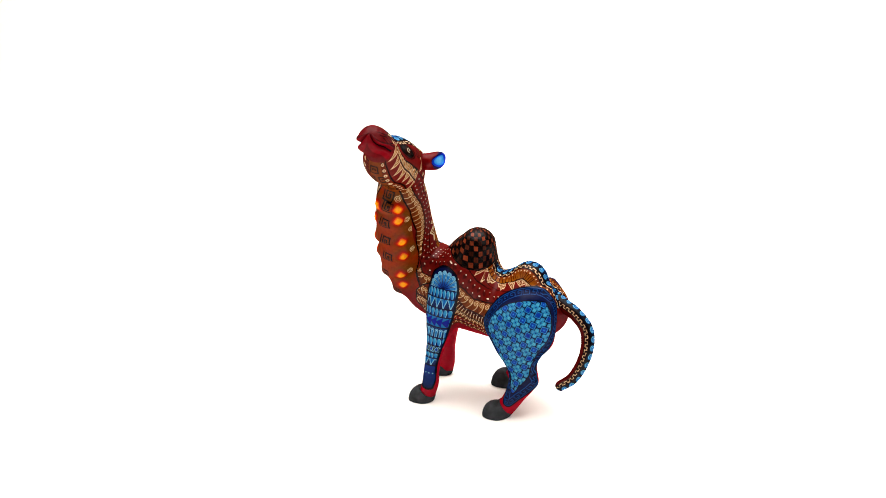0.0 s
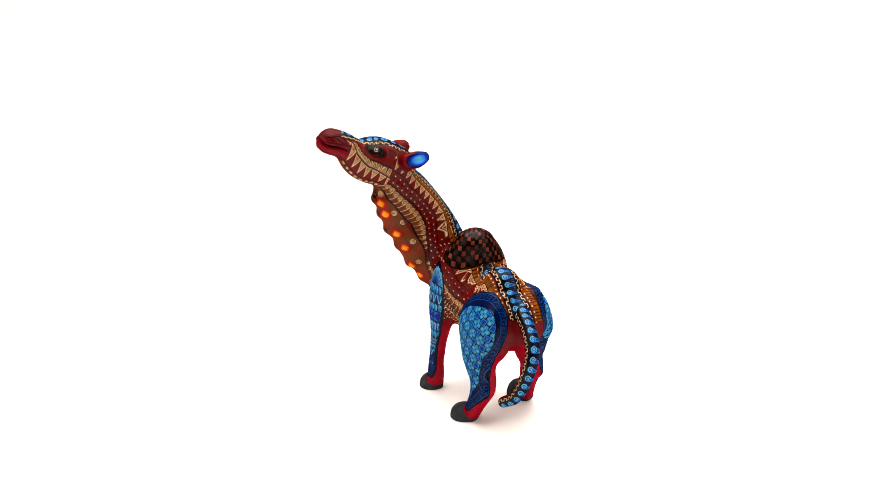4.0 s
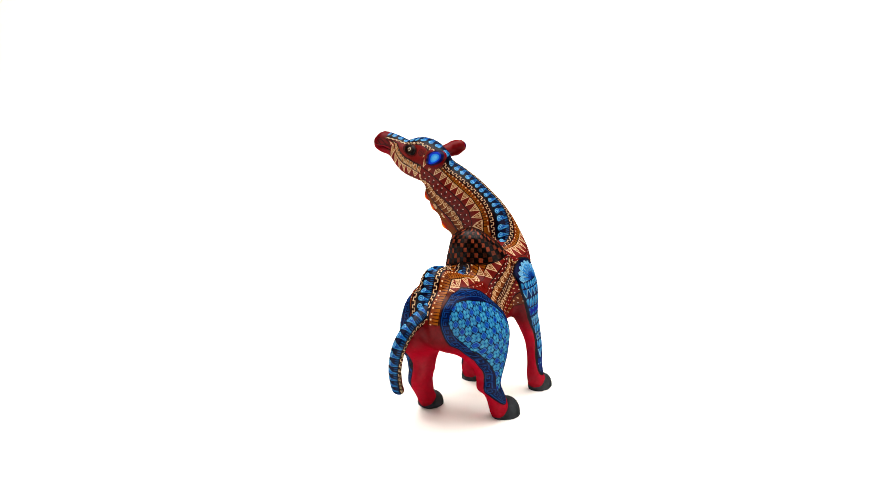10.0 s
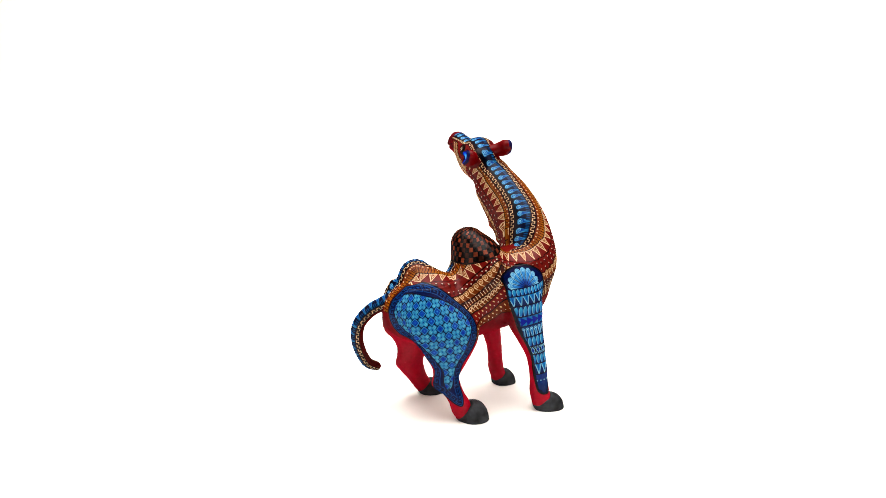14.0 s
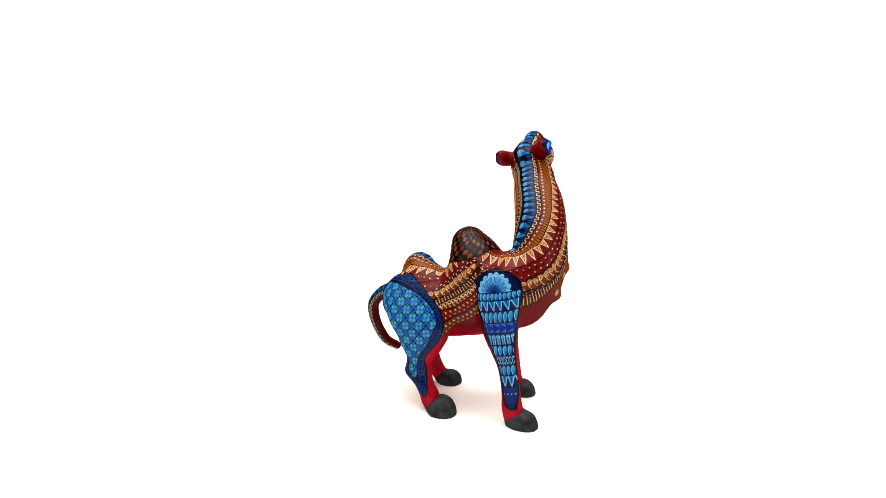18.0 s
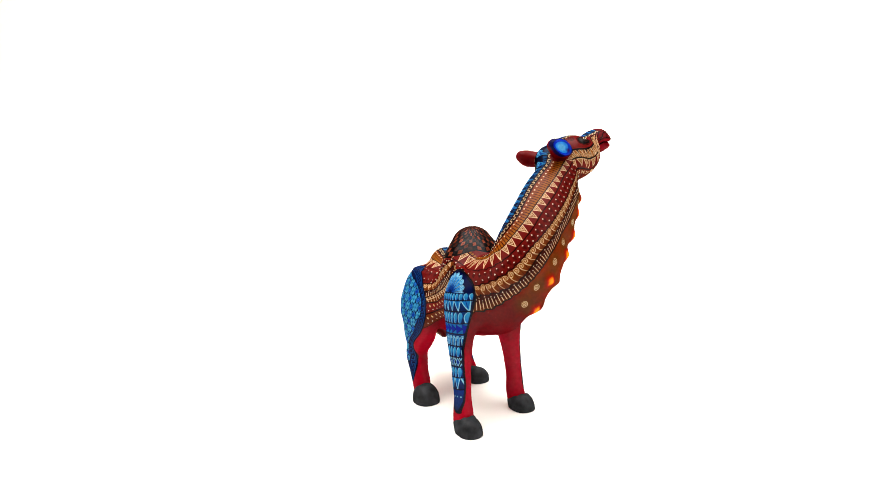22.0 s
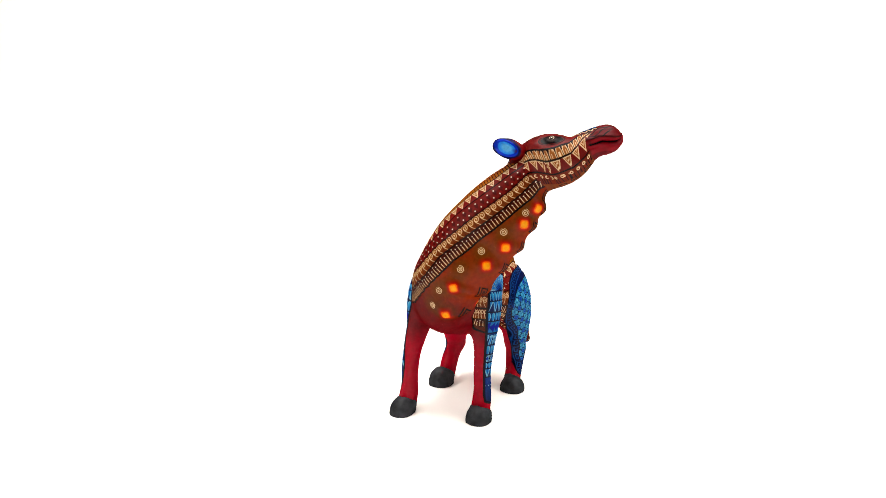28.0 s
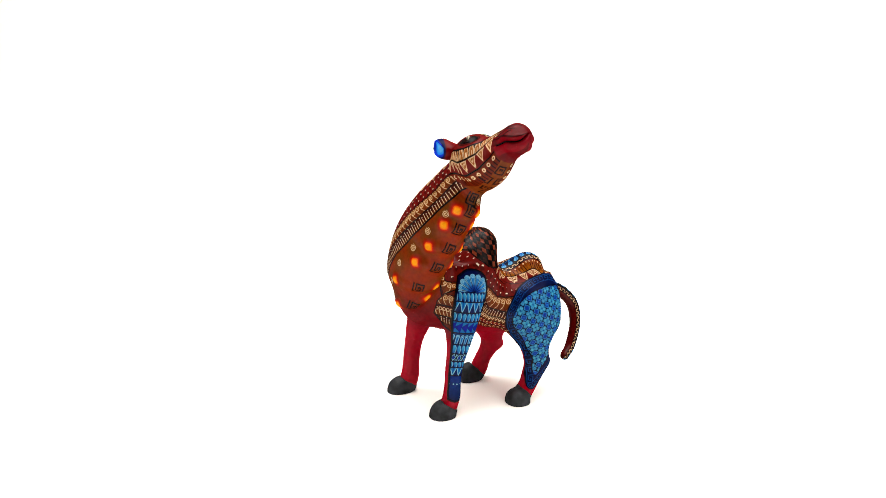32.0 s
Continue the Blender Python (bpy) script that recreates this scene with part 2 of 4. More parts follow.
# the painter's guide line: middle of head, neck and trunk, and the ridge above it
GUIDE = [(22, 118, 224), (25, 106, 218), (28, 92, 211), (29, 80, 206), (33, 68, 199), (40, 57, 187), (46, 45, 172), (50, 32, 157),
         (50, 20, 142), (46, 11, 124), (34, 6, 108), (15, 4, 97), (-10, 3, 93), (-35, 2, 90), (-58, 2, 88)]
RIDGE = [(21, 113, 232), (24, 100, 228), (26, 86, 226), (27, 70, 224), (28, 56, 214), (33, 47, 203), (36.5, 34, 191), (42, 15, 172),
         (43, 8, 162), (39, 3, 148), (30, 4, 135), (12, 5, 130), (-10, 6, 130), (-37, 6, 125), (-60, 9, 118)]


def along(v):
    """Length along the guide line, angle from the ridge (left positive) in degrees, distance from the line."""
    line, ridge = spline(GUIDE, 5), spline(RIDGE, 5)
    step = np.diff(line, axis=0)
    size = np.sqrt((step ** 2).sum(1))
    start = np.concatenate([[0], np.cumsum(size)])
    unit = step / size[:, None]
    best, pick, run = np.full(len(v), 1e9), np.zeros(len(v), int), np.zeros(len(v))
    square = (v ** 2).sum(1)
    for i in range(len(step)):
        lo, hi = (-40.0 if i == 0 else 0.0), (40.0 if i == len(step) - 1 else size[i])
        h0 = v @ unit[i] - line[i] @ unit[i]
        h = np.clip(h0, lo, hi)
        dist = square - 2 * (v @ line[i]) + line[i] @ line[i] - 2 * h * h0 + h * h
        m = dist < best
        best[m], run[m], pick[m] = dist[m], h[m], i
    knot = np.gradient(line, axis=0)
    knot /= np.sqrt((knot ** 2).sum(1))[:, None]
    up = ridge - line
    t = np.clip(run / size[pick], 0, 1)[:, None]
    d = up[pick] * (1 - t) + up[pick + 1] * t
    tan = knot[pick] * (1 - t) + knot[pick + 1] * t
    d -= tan * (d * tan).sum(1)[:, None]
    d /= np.sqrt((d ** 2).sum(1))[:, None]
    side = np.cross(tan, d)
    w = v - line[pick] - run[:, None] * unit[pick]
    return start[pick] + run, np.degrees(np.arctan2((w * side).sum(1), (w * d).sum(1))), np.sqrt(np.maximum(best, 0))


# ---- pigments ----
RED, MAROON, DEEP = (0.58, 0.014, 0.070), (0.29, 0.034, 0.026), (0.060, 0.009, 0.007)
BROWN, RUST = (0.27, 0.080, 0.026), (0.29, 0.06, 0.014)
CREAM, DARK, IVORY = (0.95, 0.74, 0.51), (0.010, 0.006, 0.005), (1.0, 0.88, 0.74)
NAVY, BLUE, SKY, FOAM = (0.005, 0.014, 0.060), (0.010, 0.085, 0.36), (0.04, 0.33, 0.66), (0.45, 0.78, 0.90)
EMBER, FLAME, GLOW = (0.62, 0.055, 0.006), (0.95, 0.24, 0.01), (1.0, 0.52, 0.03)


class Coat:
    """Layers of pigment at the points of a form."""

    def __init__(self, count, base):
        self.c = np.tile(np.asarray(base, float), (count, 1))

    def lay(self, mask, colour):
        rows = np.flatnonzero(mask > 0)
        m = np.minimum(mask[rows], 1)[:, None]
        self.c[rows] = self.c[rows] * (1 - m) + np.asarray(colour, float) * m

    def some(self, rows):
        """A coat for some of the points alone."""
        sub = Coat(0, (0, 0, 0))
        sub.c = self.c[rows]
        return sub


def soft(x, edge=0.3):
    return np.clip(x / edge + 0.5, 0, 1)


def stroke(dist, half):
    return soft(half - dist)


def seg(u, w, points):
    """Distance in (u, w) to the polyline through points."""
    best = np.full(len(u), 99.0)
    for (a, b), (c, d) in zip(points[:-1], points[1:]):
        e, f = c - a, d - b
        h = np.clip(((u - a) * e + (w - b) * f) / (e * e + f * f + 1e-9), 0, 1)
        best = np.minimum(best, np.hypot(u - a - h * e, w - b - h * f))
    return best


def outline(x, z, points):
    """Depth inside a closed outline (negative outside) and the length along its rim."""
    pts = np.asarray(points, float)
    nxt = np.roll(pts, -1, 0)
    best, run, rim, odd = np.full(len(x), 1e9), np.zeros(len(x)), 0.0, np.zeros(len(x), bool)
    for (a, b), (c, d) in zip(pts, nxt):
        e, f = c - a, d - b
        size = math.hypot(e, f)
        h = np.clip(((x - a) * e + (z - b) * f) / (size * size + 1e-9), 0, 1)
        dist = np.hypot(x - a - h * e, z - b - h * f)
        m = dist < best
        best[m], run[m] = dist[m], (rim + h * size)[m]
        rim += size
        if abs(f) > 1e-9:
            odd ^= ((b > z) != (d > z)) & (x < a + (z - b) * e / f)
    return np.where(odd, best, -best), run


def rounded(points, steps=3):
    pts = np.asarray(points, float)
    loop = np.vstack([pts, pts[:1]])
    return spline(loop, steps)[:-1]


def table(s, knots):
    keys = sorted(knots.items())
    return np.interp(s, [k for k, _ in keys], [a for _, a in keys])


# edges of the painted bands: angle from the ridge, against length along the guide line
EDGE_RIGHT = [
    {0: 36, 20: 22, 30: 16, 52: 19.5, 72: 15.5, 90: 16, 105: 18, 121: 19.5, 127: 17.5, 134: 14.5, 143: 10, 149: 5, 154: -6},
    {0: 46, 20: 32, 30: 24, 52: 29.5, 72: 27, 90: 27, 105: 29, 121: 30.5, 128: 29, 134: 27, 139: 24, 144: 22, 150: 17, 157: 6, 162: -4},
    {40: 60, 60: 64, 72: 60, 88: 56, 101: 53, 119: 48, 142: 44, 147: 35, 155: 26, 161: 13, 166: 5, 178: 14, 200: 19, 225: 30, 241: 36, 259: 27, 264: 25, 268: 34, 274: 62, 281: 95, 288: 125, 296: 140},
    {55: 84, 65: 83, 74: 77, 93: 75, 114: 67, 132: 66, 145: 63, 154: 58, 160: 51, 166: 43, 172: 33, 179: 31, 194: 33, 227: 48, 234: 54, 245: 52, 253: 48, 265: 42, 280: 50},
    {55: 107, 76: 111, 87: 107, 98: 102, 111: 96, 122: 89, 132: 84, 150: 82, 161: 77, 166: 74, 173: 62, 185: 34, 200: 40, 215: 48, 225: 55, 234: 65, 243: 68, 260: 80},
    {55: 130, 74: 133, 87: 131, 99: 125, 112: 117, 123: 108, 135: 102, 150: 104, 160: 99, 170: 88, 178: 70, 186: 39, 200: 50, 214: 61, 225: 73, 235: 79, 260: 92},
    {55: 156, 72: 152, 88: 150, 103: 144, 117: 135, 130: 124, 148: 120, 168: 116, 176: 110, 184: 80, 190: 50, 197: 55, 210: 68, 221: 78, 232: 88, 260: 104},
    {165: 116, 176: 110, 184: 86, 190: 60, 200: 68, 211: 82, 220: 93, 230: 96, 260: 112},
    {165: 116, 176: 110, 184: 92, 190: 76, 201: 86, 212: 102, 223: 109, 260: 120},
    {165: 116, 176: 111, 184: 100, 190: 95, 201: 104, 210: 117, 223: 125, 260: 128}]
EDGE_LEFT = [
    {0: 38, 20: 21, 41: 16.5, 58: 18.5, 65: 22.5, 79: 15.5, 93: 9.5, 109: 7.5, 121: 13.5, 132: 18, 139: 24, 145: 23, 150: 12, 154: -2},
    {0: 48, 20: 32, 41: 27.5, 58: 33.5, 66: 35.5, 78: 27.5, 95: 19.5, 112: 20.5, 124: 26.5, 135: 34.5, 142: 35, 148: 32, 154: 18, 160: 0},
    {40: 44, 61: 44, 75: 42, 89: 34, 101: 30, 114: 33, 127: 43, 133: 52, 142: 56, 150: 45, 158: 28, 166: 8, 180: 12, 205: 18, 229: 27, 254: 27, 264: 28, 270: 44, 281: 80, 288: 105},
    {47: 82, 57: 72, 68: 71, 81: 61, 94: 54, 108: 54, 118: 66, 125: 78, 141: 94, 150: 84, 160: 60, 170: 45, 195: 36, 216: 39, 222: 45, 230: 47, 244: 44, 260: 40, 280: 42},
    {47: 119, 54: 117, 64: 106, 81: 88, 94: 80, 105: 84, 111: 88, 126: 108, 146: 118, 160: 108, 180: 62, 200: 55, 214: 61, 222: 71, 232: 72, 243: 68, 260: 80},
    {45: 156, 51: 153, 74: 124, 99: 109, 123: 119, 153: 123, 170: 115, 185: 68, 200: 68, 209: 76, 216: 92, 227: 97, 260: 100},
    {45: 156, 51: 153, 74: 124, 99: 109, 123: 119, 153: 123, 170: 118, 185: 85, 200: 88, 209: 95, 218: 108, 234: 112, 260: 116},
    {170: 118, 185: 92, 200: 98, 209: 106, 218: 118, 234: 121, 260: 124},
    {170: 118, 185: 98, 200: 108, 209: 116, 218: 127, 234: 129, 260: 131},
    {170: 118, 185: 104, 200: 116, 209: 124, 218: 134, 234: 136, 260: 138}]

THIGH_RIGHT = [(-84, 95), (-80, 106), (-70, 114), (-58, 117), (-44, 115), (-36, 111), (-28, 104), (-17, 94), (-12, 84), (-12, 75), (-16, 66), (-24, 56), (-26, 49),
               (-26, 39), (-24, 28), (-25, 21), (-30, 22), (-36, 27), (-43, 33), (-51, 37), (-52, 44), (-50, 52), (-54, 61), (-60, 68), (-72, 74), (-82, 83)]
THIGH_LEFT = [(-24, 95), (-31, 104), (-43, 111), (-56, 114), (-68, 112), (-78, 104), (-82, 92), (-80, 78), (-76, 68), (-67, 59), (-62, 50), (-66, 40), (-59, 31),
              (-51, 24), (-43, 17), (-37, 20), (-38, 30), (-38, 38), (-36, 47), (-31, 56), (-23, 66), (-19, 76), (-19, 86)]
FIELD_RIGHT = [(-78, 95), (-72, 105), (-61, 109.5), (-48, 107), (-40, 105), (-32, 101), (-22, 93), (-17, 84), (-19, 76), (-23, 66), (-29, 58), (-32, 50), (-33, 39),
               (-37, 35), (-40, 42), (-40, 50), (-46.5, 60), (-53, 67.5), (-62, 75), (-74, 83)]
FIELD_LEFT = [(-29, 92), (-38, 99), (-50, 103), (-63, 104), (-72, 101), (-78, 92), (-77, 80), (-68, 70), (-62, 59), (-59, 49), (-57, 43), (-51, 36), (-46, 29),
              (-43, 32), (-43, 40), (-40, 48), (-36, 55), (-31, 65), (-25, 73), (-24, 82)]
# how far out from the middle plane the panels end, by height: rim of the thigh, of its field, front and back rim of the foreleg
REACH_RIGHT = ({25: 34, 30: 31, 40: 29.5, 53: 28.5, 62: 25, 67: 18, 76: 13.5, 86: 12, 95: 10, 104: 9.5, 114: 11}, {41: 35.5, 50: 34.5, 60: 32.5, 67: 29, 77: 21, 86: 18, 95: 15.5, 104: 15.5, 110: 18},
               {23: 35, 31: 32, 43: 30.5, 57: 31, 70: 30.5, 84: 27.5, 97: 24, 112: 22, 127: 12}, {23: 35.5, 28: 33.5, 43: 32.5, 74: 32.5, 94: 30.5, 108: 27, 121: 20})
REACH_LEFT = ({20: 28, 38: 26, 53: 25, 69: 27, 80: 21.5, 87: 18.5, 99: 17.5, 107: 20, 114: 21}, {29: 31, 43: 32.5, 58: 33, 71: 32, 80: 28.5, 92: 26.5, 102: 26.5, 110: 25},
              {20: 34.5, 27: 33, 45: 32, 60: 32, 78: 33, 97: 33, 111: 31, 124: 26}, {20: 34.5, 27: 32, 45: 31.5, 63: 31.5, 82: 32, 97: 33, 111: 32, 124: 26})
LEG_RIGHT = [(17, 123), (23, 126), (29, 127), (36, 126), (44, 122), (48, 117), (50, 108), (51, 95), (51, 82), (51, 67), (52, 55), (53, 43), (54, 31), (51, 23), (45, 21),
             (40, 24), (38, 31), (36, 41), (34, 53), (29, 65), (25, 72), (21, 81), (17, 91), (14, 101), (12, 112), (12, 118)]
LEG_LEFT = [(25, 120), (27, 112), (29, 104), (30, 96), (33, 87), (35, 72), (36, 60), (36, 47), (37, 38), (38, 30), (38, 24), (33, 20), (28, 19), (23, 21), (22, 28),
            (22, 36), (21, 43), (19, 50), (16, 57), (13, 63), (11, 70), (8, 78), (5, 88), (3, 97), (1, 105), (1, 112), (3, 119), (9, 124), (17, 125)]

GEMS = [(46.4, 78.2, 177.1), (54.5, 72.3, 166.4), (60.2, 60.5, 150.5), (67.7, 49.8, 137.7), (72.5, 26.8, 121.4), (67.4, 17.7, 100.2),
        (30.6, 76.2, 174.2), (31.8, 73.2, 164.0), (37.0, 60.9, 147.5), (40.2, 52.9, 134.0), (48.5, 43.5, 116.5), (50.5, 37.5, 104.5)]
COILS = [(52.5, 72.0, 174.3), (62.0, 59.8, 161.4), (68.5, 45.9, 148.0), (72.7, 31.9, 134.8), (73.9, 14.9, 117.6), (71.0, 6.8, 104.6),
         (29.4, 77.9, 181.8), (28.2, 66.6, 165.4), (29.2, 58.4, 157.4), (35.1, 47.7, 139.9), (41.3, 40.4, 119.9)]
FRETS = [(35.9, 78.6, 185.2), (37.3, 78.4, 176.2), (43.4, 74.6, 163.0), (47.7, 66.5, 149.2), (52.5, 54.9, 134.5), (62.9, 44.4, 116.6), (61.4, 29.1, 100.9)]
EYES = [(16.1, 84.3, 217.1), (42.0, 85.7, 224.7)]


def local(v, n, place, axis):
    """Coordinates on the surface round a place: along an axis and across it, in millimetres."""
    w = v - np.asarray(place)
    near = (w ** 2).sum(1)
    core = n[np.argmin(near)]
    a = np.asarray(axis, float) - core * (core @ np.asarray(axis, float))
    a /= np.linalg.norm(a)
    b = np.cross(core, a)
    ok = near < 18 ** 2
    return np.where(ok, w @ a, 99.0), np.where(ok, w @ b, 99.0)


def coil(u, w, turns, radius):
    """Distance to a spiral line."""
    r, a = np.hypot(u, w), np.arctan2(w, u) / (2 * np.pi) % 1
    pitch = radius / turns
    k = np.clip(np.round(r / pitch - a), 0, math.ceil(turns) - 1)
    return np.abs(r - (k + a) * pitch)


def key_line(u, w, pitch, height):
    """Distance to a running square spiral."""
    u = u % pitch
    p, h = pitch * 0.86, height
    path = [(0, 0), (0, h), (p, h), (p, 0.25 * h), (0.36 * p, 0.25 * h), (0.36 * p, 0.62 * h), (0.66 * p, 0.62 * h)]
    return np.minimum(seg(u, w, path), seg(u, w, [(0, 0), (pitch, 0)]))


def fret_line(u, x, width, pitch):
    """Distance to a square wave across a narrow band."""
    c = u % pitch
    low, high = 0.27 * width, 0.73 * width
    path = [(0, low), (0.5 * pitch, low), (0.5 * pitch, high), (pitch, high), (pitch, low)]
    return seg(c, x * width, path)


def paint_bands(coat, s, x, w, k, m):
    """Ornament of band k; x runs across it from 0 to 1, w is its width, m its mask."""
    y = x * w
    rim = np.minimum(y, w - y)
    if k == 0:                                   # cream fret on brown
        coat.lay(m, DEEP)
        coat.lay(m * stroke(fret_line(s, x, w, 4.3), 0.27), CREAM)
        return
    if k == 1:                                   # ticks and dots
        coat.lay(m, (0.30, 0.080, 0.020))
        coat.lay(m * np.clip(1.4 * x - 0.1, 0, 1) * 0.9, (0.50, 0.22, 0.028))
        coat.lay(m * stroke(np.abs(s % 2.2 - 1.1), 0.27) * (x > 0.36), DEEP)
        coat.lay(m * stroke(np.hypot(s % 3.8 - 1.9, y - 0.24 * w), 0.62), CREAM)
    elif k == 2:                                 # cream triangles
        coat.lay(m, MAROON)
        p = 6.6
        u = np.abs(s % p - p / 2)
        height = 0.86
        edge = (0.5 * p * 0.86) * (1 - x / height) - u
        coat.lay(m * soft(edge) * (x > 0.05), (0.32, 0.11, 0.035))
        ring = np.minimum(np.abs(edge) * 0.85, np.abs(y - 0.07 * w) + 9 * (edge < 0))
        coat.lay(m * stroke(ring, 0.27) * (x > 0.03), CREAM)
        inner = edge - 1.15
        coat.lay(m * stroke(np.minimum(np.abs(inner), np.abs(y - 0.07 * w - 0.95) + 9 * (inner < 0)), 0.19) * (x > 0.1), CREAM)
    elif k == 3:                                 # dots among dark points
        coat.lay(m, MAROON)
        p = 5.2
        for row, shift in ((0.27, 0.0), (0.73, 0.5)):
            u = (s + shift * p) % p - p / 2
            tri = 1.7 - np.abs(u) - np.abs(y - row * w - 1.6) * 0.6
            coat.lay(m * soft(tri, 0.5) * 0.45, DEEP)
            coat.lay(m * stroke(np.hypot(u, y - row * w), 0.5), IVORY)
    elif k == 4:                                 # curled strokes on ochre
        coat.lay(m, BROWN)
        coat.lay(m * np.clip(1.6 * (1 - np.abs(2 * x - 0.9)), 0, 1) * 0.65, (0.34, 0.13, 0.022))
        p = 4.9
        u = s % p - p / 2
        r = np.minimum(0.29 * w, 2.35)
        head = np.hypot(u, y - 0.32 * w)
        coat.lay(m * soft(r - head, 0.6) * 0.5, (0.45, 0.20, 0.05))
        coat.lay(m * stroke(coil(u, y - 0.32 * w, 1.8, r), 0.22) * (head < r + 0.2), CREAM)
        tail = np.abs(u - r * np.clip(1 - ((x - 0.3) / 0.62) ** 2, 0, 1) + 0.35 * r)
        coat.lay(m * stroke(tail, 0.24) * (x > 0.3) * (x < 0.93), CREAM)
        coat.lay(m * stroke(np.abs(u - p / 2), 0.25) * 0.7, DEEP)
    elif k == 6:                                 # smaller curls, close together
        coat.lay(m, (0.17, 0.035, 0.014))
        coat.lay(m * np.clip(1.5 * x - 0.3, 0, 1) * 0.7, (0.36, 0.14, 0.022))
        p = 3.3
        u = s % p - p / 2
        r = np.minimum(0.24 * w, 1.25)
        head = np.hypot(u, y - 0.32 * w)
        coat.lay(m * stroke(np.abs(head - r), 0.25), CREAM)
        tail = np.abs(u - r + 0.9 * r * np.clip((x - 0.32) / 0.6, 0, 1) ** 2)
        coat.lay(m * stroke(tail, 0.27) * (x > 0.32) * (x < 0.92), CREAM)
    elif k == 5:                                 # upright cream strokes
        coat.lay(m, (0.13, 0.03, 0.012))
        coat.lay(m * np.clip(2.2 * (x - 0.45), 0, 1) * 0.8, (0.26, 0.09, 0.02))
        p = 2.5
        u = s % p - p / 2
        odd = (np.floor(s / p) % 2)
        top = 0.30 + 0.18 * odd
        coat.lay(m * stroke(np.abs(u), 0.26) * (x > top) * (x < 0.94), CREAM)
        coat.lay(m * stroke(np.hypot(u, y - (top - 0.14) * w), 0.42), IVORY)
    else:                                        # small marks on the flank
        coat.lay(m, MAROON if k == 7 else BROWN)
        p = 4.0 if k < 9 else 3.0
        u = s % p - p / 2
        coat.lay(m * stroke(np.hypot(u + 0.3 * (y - 0.35 * w), (y - 0.35 * w) * 0.55), 0.55), (0.85, 0.60, 0.34))
        coat.lay(m * stroke(np.hypot(u - p / 2 + 0.4, y - 0.75 * w), 0.42), IVORY)
    coat.lay(m * stroke(rim, 0.42), DARK)


def paint_field(coat, m, x, z, turn):
    """Lattice of four-petal flowers with small framed squares between them."""
    c, d = math.cos(turn), math.sin(turn)
    size = 8.3
    p, q = (c * x + d * z) / size + 0.12 * np.sin(z / 9) * 0.5, (-d * x + c * z) / size
    i, j = np.floor(p), np.floor(q)
    u, w = p - i - 0.5, q - j - 0.5
    coat.lay(m, (0.004, 0.020, 0.10))
    big = np.maximum(np.abs(u), np.abs(w))
    pick = 0.5 + 0.5 * np.sin(i * 12.9 + j * 78.2)
    for half, colour in ((0.265, (0.13, 0.48, 0.85)), (0.205, (0.004, 0.03, 0.20)), (0.165, (0.03, 0.18, 0.60)), (0.10, (0.010, 0.08, 0.42))):
        coat.lay(m * soft(half - big, 0.05), colour)
    coat.lay(m * soft(0.07 - big, 0.04) * pick, (0.10, 0.40, 0.85))
    gu, gw = (p % 1) - np.round(p % 1), (q % 1) - np.round(q % 1)
    along_u = np.abs(gu) > np.abs(gw)
    far, wide = np.where(along_u, np.abs(gu), np.abs(gw)), np.where(along_u, np.abs(gw), np.abs(gu))
    petal = 0.170 - (np.abs((far - 0.25) * 0.86) ** 2.8 + np.abs(wide) ** 2.8) ** (1 / 2.8)
    tone = 0.5 + 0.5 * np.sin(np.round(p) * 5.3 + np.round(q) * 3.1 + 2 * along_u)
    coat.lay(m * soft(petal, 0.05), (0.17, 0.54, 0.74))
    coat.lay(m * soft(petal - 0.03, 0.05), (0.035, 0.26, 0.54))
    coat.lay(m * soft(petal - 0.05, 0.10) * (0.3 + 0.6 * tone), (0.15, 0.55, 0.70))
    curl = np.hypot(far - 0.27, wide)
    coat.lay(m * soft(petal - 0.04, 0.03) * soft(0.02 - np.abs(curl - 0.075), 0.03) * 0.45, (0.40, 0.76, 0.86))
    coat.lay(m * soft(0.055 - np.maximum(np.abs(gu), np.abs(gw)), 0.03), (0.01, 0.10, 0.34))
    coat.lay(m * soft(0.014 - wide, 0.025) * (far < 0.42) * 0.5, (0.01, 0.13, 0.36))


